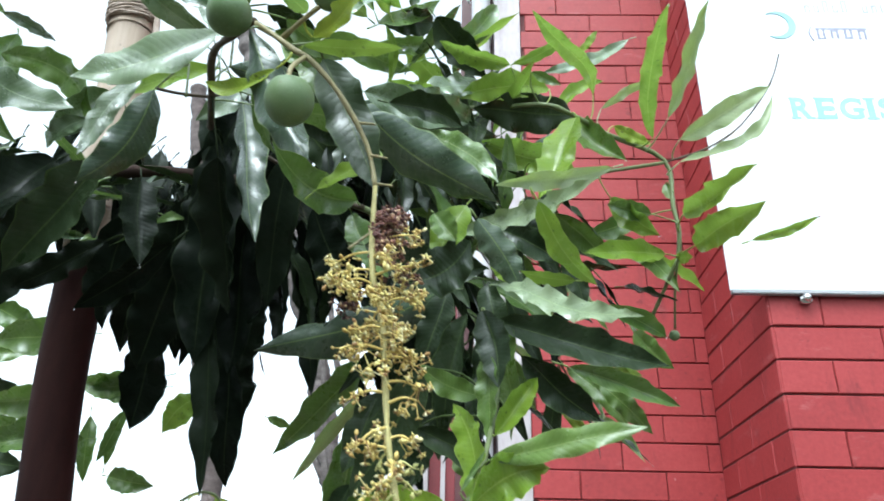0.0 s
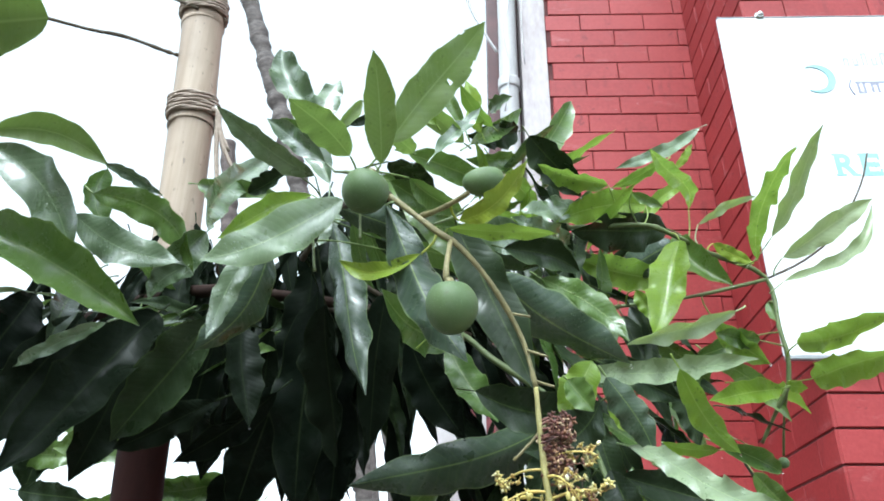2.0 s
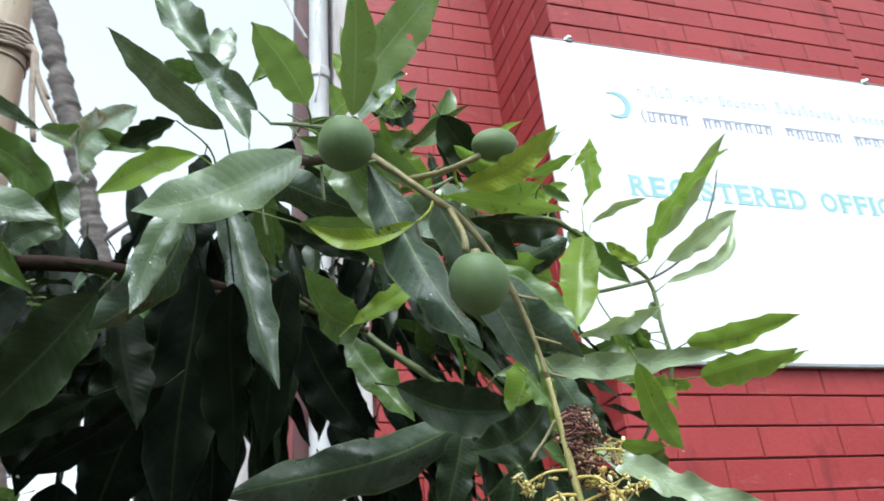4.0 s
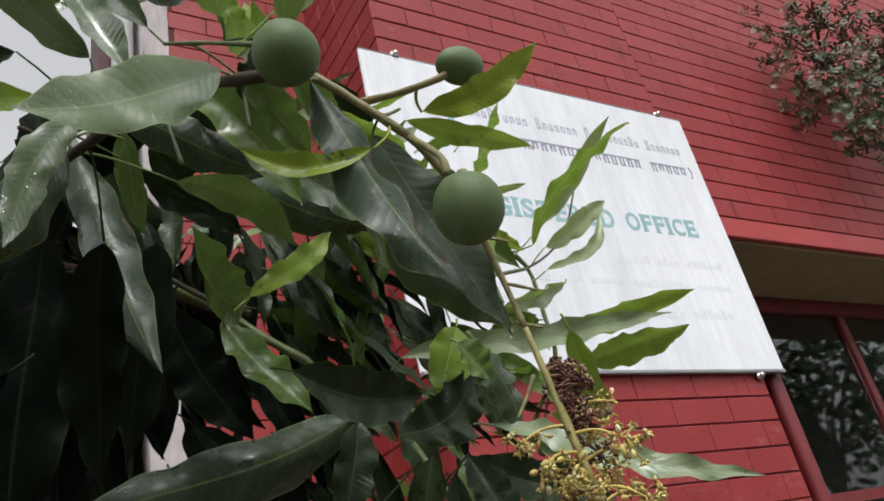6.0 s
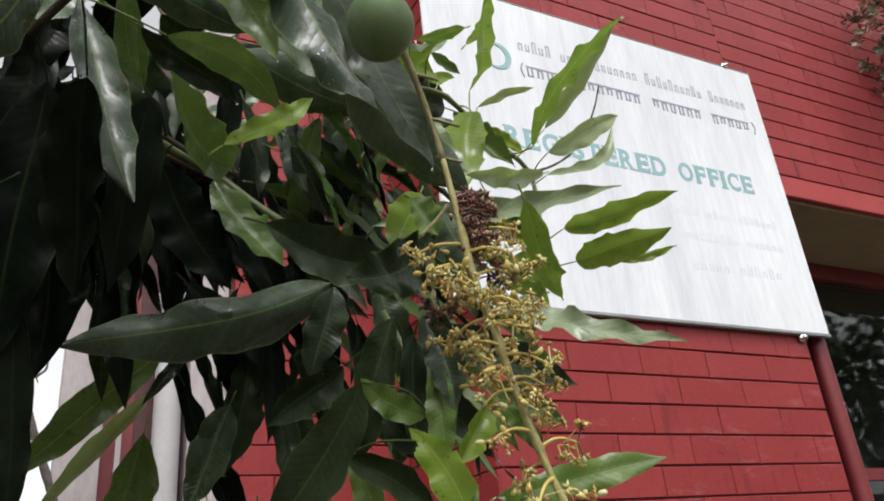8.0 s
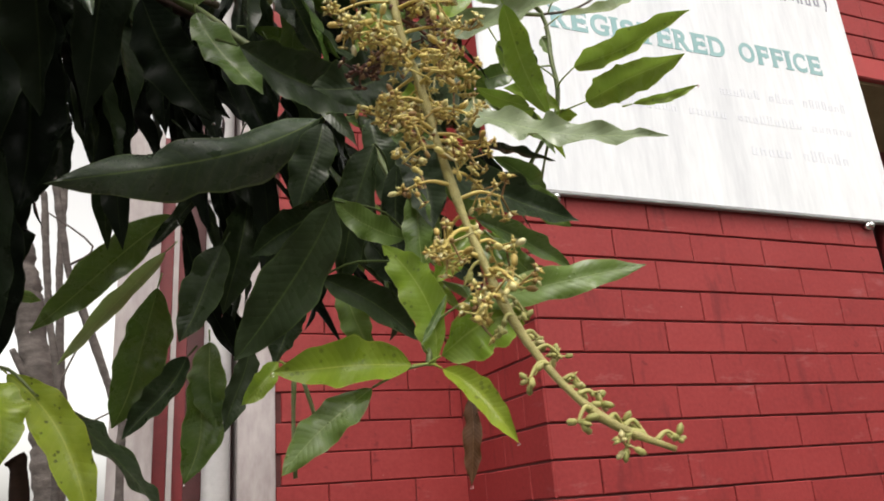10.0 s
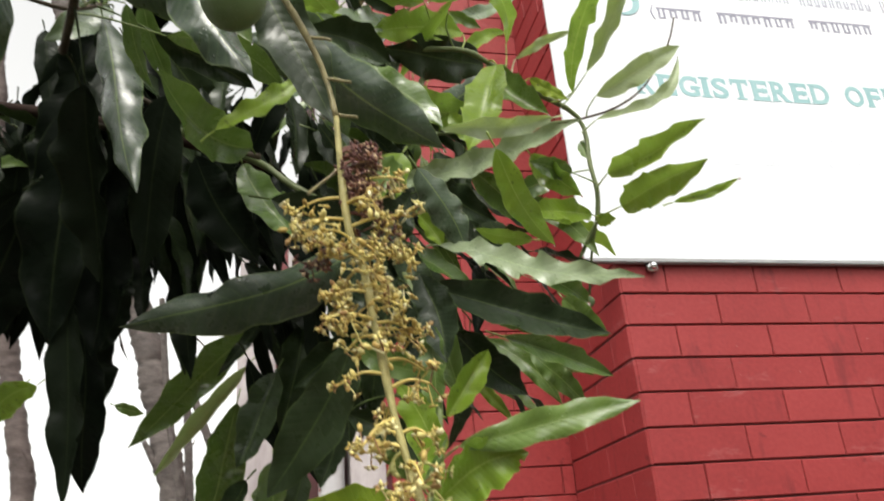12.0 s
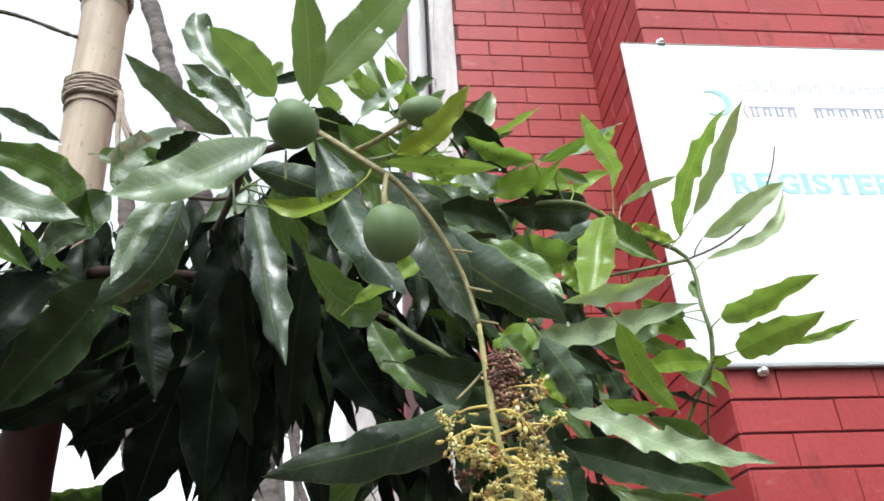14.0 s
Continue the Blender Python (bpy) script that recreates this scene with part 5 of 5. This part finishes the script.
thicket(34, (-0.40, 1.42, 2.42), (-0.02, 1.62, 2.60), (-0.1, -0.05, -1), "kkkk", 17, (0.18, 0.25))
# two backing layers added to keep sky light from behind out of the mass
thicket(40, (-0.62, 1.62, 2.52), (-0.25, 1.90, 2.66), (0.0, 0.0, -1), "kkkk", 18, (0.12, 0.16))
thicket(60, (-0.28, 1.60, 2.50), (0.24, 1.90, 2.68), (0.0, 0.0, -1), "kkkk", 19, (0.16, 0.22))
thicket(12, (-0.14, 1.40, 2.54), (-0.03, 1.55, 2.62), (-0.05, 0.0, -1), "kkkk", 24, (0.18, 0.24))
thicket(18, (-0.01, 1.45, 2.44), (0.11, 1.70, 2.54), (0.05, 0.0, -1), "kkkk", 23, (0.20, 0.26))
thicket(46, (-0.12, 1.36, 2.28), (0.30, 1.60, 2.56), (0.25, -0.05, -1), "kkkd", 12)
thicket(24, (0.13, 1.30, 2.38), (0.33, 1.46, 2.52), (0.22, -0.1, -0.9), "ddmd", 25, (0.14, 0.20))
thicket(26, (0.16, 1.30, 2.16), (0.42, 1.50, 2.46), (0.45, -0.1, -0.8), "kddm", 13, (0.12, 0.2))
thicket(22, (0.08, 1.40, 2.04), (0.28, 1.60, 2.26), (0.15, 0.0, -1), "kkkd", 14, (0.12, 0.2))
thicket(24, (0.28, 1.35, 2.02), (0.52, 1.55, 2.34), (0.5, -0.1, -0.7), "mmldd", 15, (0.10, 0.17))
thicket(26, (-0.46, 1.22, 2.30), (-0.14, 1.46, 2.42), (-0.5, -0.5, -0.35), "wedmd", 31, (0.11, 0.17))
thicket(22, (0.10, 1.25, 2.42), (0.42, 1.55, 2.58), (0.3, -0.3, 0.3), "mdlw", 16, (0.09, 0.15))


# the k leaves here carry the shade of the deep foliage in their colour
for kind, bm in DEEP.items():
    part("inner_leaves", bm, LEAF[kind], tree, {"k": "leaves darkened for shade deep in the foliage", "d": "dark green leaves in the foliage, partly darkened for shade", "m": "green leaves deep in the foliage"}.get(kind, "light green leaves deep in the foliage"))["kind"] = "stuff"

# unseen crown leaves added overhead and behind the walker, to shade the branch
rng = random.Random(33)
bm = bmesh.new()
for _ in range(2600):
    c = Vector((rng.uniform(-2.5, -0.35), rng.uniform(-1.3, 0.7), 2.95 + rng.gauss(0, 0.28)))
    if c.z < 2.3 or noise.noise(c * 1.7) < -0.22:
        continue
    e = Euler((rng.gauss(-0.9, 0.5), rng.gauss(0, 0.4), rng.random() * 6.3)).to_matrix()
    l, w = rng.uniform(0.16, 0.26), rng.uniform(0.022, 0.032)
    vs = [bm.verts.new(c + e @ Vector(k)) for k in ((0, 0, 0), (w, l * 0.4, 0.012), (0, l * 0.45, -0.004), (-w, l * 0.4, 0.012), (0, l, -0.02))]
    for f in ((0, 1, 2), (0, 2, 3), (1, 4, 2), (2, 4, 3)):
        bm.faces.new([vs[k] for k in f])
part("crown", bm, plain("shade_crown_leaf", (0.02, 0.045, 0.016), (0.05, 0.09, 0.03), 0.45, 4.0), tree, "unseen mango leaves added overhead for shade")["kind"] = "stuff"


# ---- fruit ----
def mango(at, r, tilt, stretch):
    bm = bmesh.new()
    bmesh.ops.create_uvsphere(bm, u_segments=28, v_segments=18, radius=r)
    for v in bm.verts:
        h = v.co.z / r
        v.co.z *= stretch
        v.co.x *= 1 + 0.05 * h
        v.co.x += 0.06 * r * (1 - h * h)
        if h > 0.8:
            v.co.z -= (h - 0.8) * 0.5 * r
    m = pose(*at, *tilt)
    ob = part("mango", bm, mango_skin, tree, "unripe green mango", m)
    bm = bmesh.new()
    tube(bm, [m @ Vector((0, 0, r * stretch * 0.90)), m @ Vector((0, 0, r * stretch * 1.06))], (0.0045, 0.003), 8)
    part("stalk_cap", bm, stem_tan, ob, "", None)


mango((0.012, 0.875, 2.298), 0.0232, (10, 20, 0), 0.98)
mango((0.098, 0.830, 2.156), 0.0222, (8, -8, 30), 1.06)
mango((0.128, 0.838, 2.285), 0.0138, (0, 76, 10), 1.5)
bm = bmesh.new()
bmesh.ops.create_uvsphere(bm, u_segments=12, v_segments=8, radius=0.0085)
part("fruitlet", bm, mango_skin, tree, "tiny green fruitlet", pose(0.585, 1.42, 2.155))

# ---- flower panicle ----
panicle = part("panicle_stalk", tube(bmesh.new(), RACHIS, (0.0024, 0.0027, 0.0027, 0.0026, 0.0024, 0.0023, 0.0021, 0.0019, 0.0013), 8, wobble=0.5), stalk_yellow, tree, "knobbly yellow-green flower stalk")
PTS = [Vector(p) for p in RACHIS]


def on_rachis(s):
    k = min(int(s * (len(PTS) - 1)), len(PTS) - 2)
    return PTS[k].lerp(PTS[k + 1], s * (len(PTS) - 1) - k)


def spray(at, d, length, buds, mat, rng, s_low=False):
    """One side stalk of the panicle with its small open flowers."""
    bm = bmesh.new()
    tip = at + d * length
    mid = at + d * length * 0.5 + Vector((0, 0, 0.004))
    tube(bm, [at, mid, tip], (0.0013, 0.0007), 5, wobble=0.3)
    for _ in range(buds):
        s = rng.uniform(0.72, 1.05) if s_low else 1.05 - 0.62 * rng.random() ** 1.5
        off = Vector((rng.gauss(0, 1), rng.gauss(0, 1), rng.gauss(0, 1)))
        p = at.lerp(tip, s) + off * (0.0022 if s_low else 0.0052)
        tube(bm, [at.lerp(tip, s * 0.97), p], (0.0006, 0.0005), 4, cap=False)
        way = off.normalized()
        side = way.orthogonal().normalized()
        r = rng.uniform(0.0028, 0.0046)
        if rng.random() < (0.9 if s_low else 0.28):
            bmesh.ops.create_icosphere(bm, subdivisions=1, radius=r * (0.42 if s_low else 0.48), matrix=Matrix.LocRotScale(p, way.to_track_quat("Z", "Y"), (1, 1, 1.9)))
            continue
        # an open flower: five narrow petals bent outward
        for k in range(5):
            a = 2 * math.pi * k / 5
            e = side * math.cos(a) + way.cross(side) * math.sin(a)
            f = way.cross(e)
            q = p + e * r * 0.55 + way * r * 0.5
            t = p + e * r * 1.25 + way * r * rng.uniform(0.2, 0.7)
            vs = [bm.verts.new(v) for v in (p, q + f * r * 0.36, t, q - f * r * 0.36, q + way * r * 0.22)]
            for tri in ((0, 1, 4), (1, 2, 4), (2, 3, 4), (3, 0, 4), (2, 1, 0), (3, 2, 0)):
                bm.faces.new([vs[n] for n in tri])
    part("flower_spray", bm, mat, panicle, "withered brown flowers" if mat is bud_brown else "yellow-green flower buds")


rng = random.Random(5)
for i in range(14):
    # the withered upper flowers hang to one side
    d = Vector((1.0, rng.uniform(-0.7, 0.5), rng.uniform(-0.6, 0.3))).normalized()
    spray(on_rachis(0.07 + 0.10 * i / 13), d, rng.uniform(0.010, 0.026), rng.randint(8, 12), bud_brown, rng)
for i in range(22):
    s = 0.15 + 0.33 * (i / 21) ** 0.95
    a = 2.4 * i + rng.uniform(-0.4, 0.4)
    d = Vector((math.cos(a), 0.6 * math.sin(a), rng.uniform(-0.35, 0.15))).normalized()
    spray(on_rachis(s), d, rng.uniform(0.022, 0.040) * (1.15 - 0.9 * max(0.0, s - 0.3)), rng.randint(12, 17), bud_brown if i in (3, 9) else bud_yellow, rng)
for i in range(13):
    s = 0.47 + 0.22 * i / 12
    a = 2.4 * i + rng.uniform(-0.4, 0.4)
    d = Vector((math.cos(a), 0.5 * math.sin(a), rng.uniform(-0.55, 0.1))).normalized()
    spray(on_rachis(s), d, rng.uniform(0.016, 0.032), rng.randint(6, 10), bud_yellow, rng)
for i in range(14):
    s = 0.64 + 0.33 * i / 13
    a = rng.uniform(-0.7, 0.7) + (math.pi if i % 3 == 0 else 0)
    d = Vector((math.cos(a), 0.5 * math.sin(a), rng.uniform(-0.5, 0.0) - (0.5 if i % 3 == 0 else 0.0))).normalized()
    spray(on_rachis(s), d, rng.uniform(0.020, 0.034) * (1.28 - s), rng.randint(5, 8), bud_green, rng, True)

# ---- tree across the yard, mirrored in the entrance glass ----
yard = thing("yard_tree", (14.5, -3.6, 0), "broad leafy tree across the yard", "tree")
part("trunk", tube(bmesh.new(), [(14.5, -3.6, 0), (14.4, -3.6, 1.6), (14.6, -3.6, 3.2), (14.5, -3.5, 5.0)], (0.2, 0.1), 12, wobble=0.2), bark_dark, yard)
leaf_yard = plain("yard_leaf", (0.03, 0.06, 0.02), (0.09, 0.14, 0.05), 0.4, 3.0)
rng = random.Random(21)
for _ in range(9):
    p = Vector((14.5 + rng.uniform(-3, 3), -3.6 + rng.uniform(-0.8, 0.8), rng.uniform(4.2, 7.0)))
    part("limb", tube(bmesh.new(), [(14.55, -3.6, 3.0), Vector((14.5, -3.6, 3.4)).lerp(p, 0.5) + Vector((0, 0, 0.3)), p], (0.07, 0.02), 6), bark_dark, yard)
bm = bmesh.new()
for _ in range(4200):
    q = Vector((rng.gauss(0, 0.5), rng.gauss(0, 0.5), rng.gauss(0, 0.5)))
    c = Vector((14.5 + 4.2 * q.x, -3.6 + 1.2 * q.y, 5.4 + 2.4 * q.z))
    if noise.noise(c * 0.9) < -0.12:
        continue
    e = Euler((rng.random() * 6.3, rng.random() * 6.3, rng.random() * 6.3)).to_matrix()
    vs = [bm.verts.new(c + e @ Vector(k)) for k in ((0, 0, 0), (0.07, 0.13, 0.02), (0, 0.28, 0), (-0.07, 0.13, 0.02))]
    bm.faces.new(vs)
part("crown", bm, leaf_yard, yard)["kind"] = "stuff"

# ---- shrub over the entrance ----
shrub = thing("shrub", (4.4, 2.3, 4.0), "small-leaved shrub with reddish and green foliage over the entrance", "shrub")
leaf_shrub = plain("shrub_leaf", (0.03, 0.05, 0.02), (0.11, 0.14, 0.07), 0.4, 8.0)
leaf_rust = plain("shrub_leaf_rust", (0.13, 0.05, 0.04), (0.24, 0.11, 0.07), 0.45, 8.0)
twig_mat = bark_young
rng = random.Random(9)
stems = bmesh.new()
for i in range(26):
    a = rng.uniform(0, 6.3)
    p = Vector((4.55 + rng.gauss(0, 0.42), 2.32 + rng.gauss(0, 0.10), 4.62 + rng.gauss(0, 0.30)))
    tube(stems, [(4.7, 2.5, 4.9), (Vector((4.7, 2.5, 4.9)) + p) / 2 + Vector((0, 0, 0.08)), p], (0.009, 0.003), 5)
part("branches", stems, twig_mat, shrub)
LEAFLETS = {leaf_shrub: bmesh.new(), leaf_rust: bmesh.new()}
for _ in range(560):
    while True:
        q = Vector((rng.uniform(-1, 1), rng.uniform(-1, 1), rng.uniform(-1, 1)))
        if q.length < 1 and q.length > rng.random() * 0.8:
            break
    q = q * (1 + 0.45 * noise.noise(q * 2.2))
    c = Vector((4.60 + 0.90 * q.x, 2.32 + 0.26 * q.y, 4.60 + 0.62 * q.z))
    out_way = (Vector((q.x, q.y - 0.2, q.z + 0.35)).normalized() + Vector((rng.gauss(0, 0.3), rng.gauss(0, 0.3), rng.gauss(0, 0.3)))).normalized()
    bm = LEAFLETS[leaf_rust if rng.random() < 0.20 + 0.25 * max(0.0, -q.x) else leaf_shrub]
    across = out_way.orthogonal().normalized()
    for k in range(rng.randint(7, 11)):
        a = k * 2.4 + rng.random()
        way = (out_way * rng.uniform(0.2, 0.9) + (across * math.cos(a) + out_way.cross(across) * math.sin(a))).normalized()
        wide = way.cross(out_way).normalized() * rng.uniform(0.009, 0.014)
        root, l = c + out_way * 0.006 * k, rng.uniform(0.034, 0.058)
        lift = out_way * 0.006
        vs = [bm.verts.new(v) for v in (root, root + way * l * 0.5 + wide + lift, root + way * l, root + way * l * 0.5 - wide + lift, root + way * l * 0.5)]
        for tri in ((0, 1, 4), (1, 2, 4), (2, 3, 4), (3, 0, 4)):
            bm.faces.new([vs[n] for n in tri])
for mat, label in ((leaf_shrub, "small dark green leaves"), (leaf_rust, "small rust-red leaves")):
    part("foliage", LEAFLETS[mat], mat, shrub, label)["kind"] = "stuff"


# ---- brick facing, piece by piece ----
def brick_mesh(w, h):
    """A facing brick, proud of its joint, with eased edges; its back is left open against the wall."""
    bm = bmesh.new()
    e = 0.003
    back = [bm.verts.new(p) for p in ((0, 0.012, 0), (w, 0.012, 0), (w, 0.012, h), (0, 0.012, h))]
    edge = [bm.verts.new(p) for p in ((0, e, 0), (w, e, 0), (w, e, h), (0, e, h))]
    face = [bm.verts.new(p) for p in ((e, 0, e), (w - e, 0, e), (w - e, 0, h - e), (e, 0, h - e))]
    for a, b in ((back, edge), (edge, face)):
        for k in range(4):
            bm.faces.new((a[k], a[(k + 1) % 4], b[(k + 1) % 4], b[k]))
    bm.faces.new(face)
    me = bpy.data.meshes.new("brick")
    bm.normal_update()
    bm.to_mesh(me)
    bm.free()
    me.materials.append(red_brick)
    return me


SHAPES = {}


def lay(wall, along, origin, length, z0, z1, near, limit=300, shift=0.0, bed=2.630, course=0.111, tile=0.338, gap=0.0058):
    """Courses of brick on a face that starts at origin and runs along a unit vector; bricks in the stretch near are single pieces."""
    rng = random.Random(len(SHAPES) + 17)
    along = Vector(along)
    out_way = Vector((along.y, -along.x, 0))
    rest = bmesh.new()
    made = 0
    turn = Matrix(((along.x, -out_way.x, 0, 0), (along.y, -out_way.y, 0, 0), (0, 0, 1, 0), (0, 0, 0, 1)))
    k0 = int((z0 - bed) // course)
    z = bed + k0 * course
    k = k0
    while z < z1:
        x = shift - tile * (1.0 if k % 2 else 0.5) + rng.uniform(-0.005, 0.005)
        while x < length:
            a, b = max(x, 0.0), min(x + tile, length)
            if b - a > 0.012:
                w = round(b - a - 0.0028, 3) if b - a < tile - 0.001 else tile - 0.0028
                key = (w, round(course, 4), rng.randrange(2))
                if key not in SHAPES:
                    SHAPES[key] = brick_mesh(w, course - gap - 0.0012 * key[2])
                at = Vector(origin) + along * a + Vector((0, 0, z + 0.004)) + out_way * rng.uniform(0.0, 0.0022)
                m = Matrix.Translation(at) @ turn
                if near[0] <= z <= near[1] and made < limit:
                    ob = new("brick", SHAPES[key])
                    hang(ob, wall, m)
                    made += 1
                else:
                    n0 = len(rest.verts)
                    me = SHAPES[key]
                    vs = [rest.verts.new(m @ v.co) for v in me.vertices]
                    for poly in me.polygons:
                        rest.faces.new([vs[i] for i in poly.vertices])
            x += tile
        z += course
        k += 1
    if len(rest.verts):
        ob = part("bricks", rest, red_brick, wall, smooth=False)
        ob["kind"] = "stuff"
    else:
        rest.free()


for ob in (front, upper, recess):
    PLACE[ob] = Matrix.Identity(4)
lay(front, (1, 0, 0), (X0, YF, 0), X1 - X0, 0.3, TOP, (1.5, 5.2))
lay(upper, (1, 0, 0), (X1, YF, 0), 5.6, 3.592, TOP, (3.5, 5.2), shift=0.15, bed=3.592)
lay(recess, (1, 0, 0), (0.53, YB, 0), X0 - 0.53, 0.3, TOP, (1.5, 6.5), shift=0.1825, bed=4.640, course=0.1072, tile=0.325, gap=0.0036)
lay(front, (0, -1, 0), (X0 - 0.004, YB, 0), YB - YF, 0.3, TOP, (1.5, 2.0), 0)
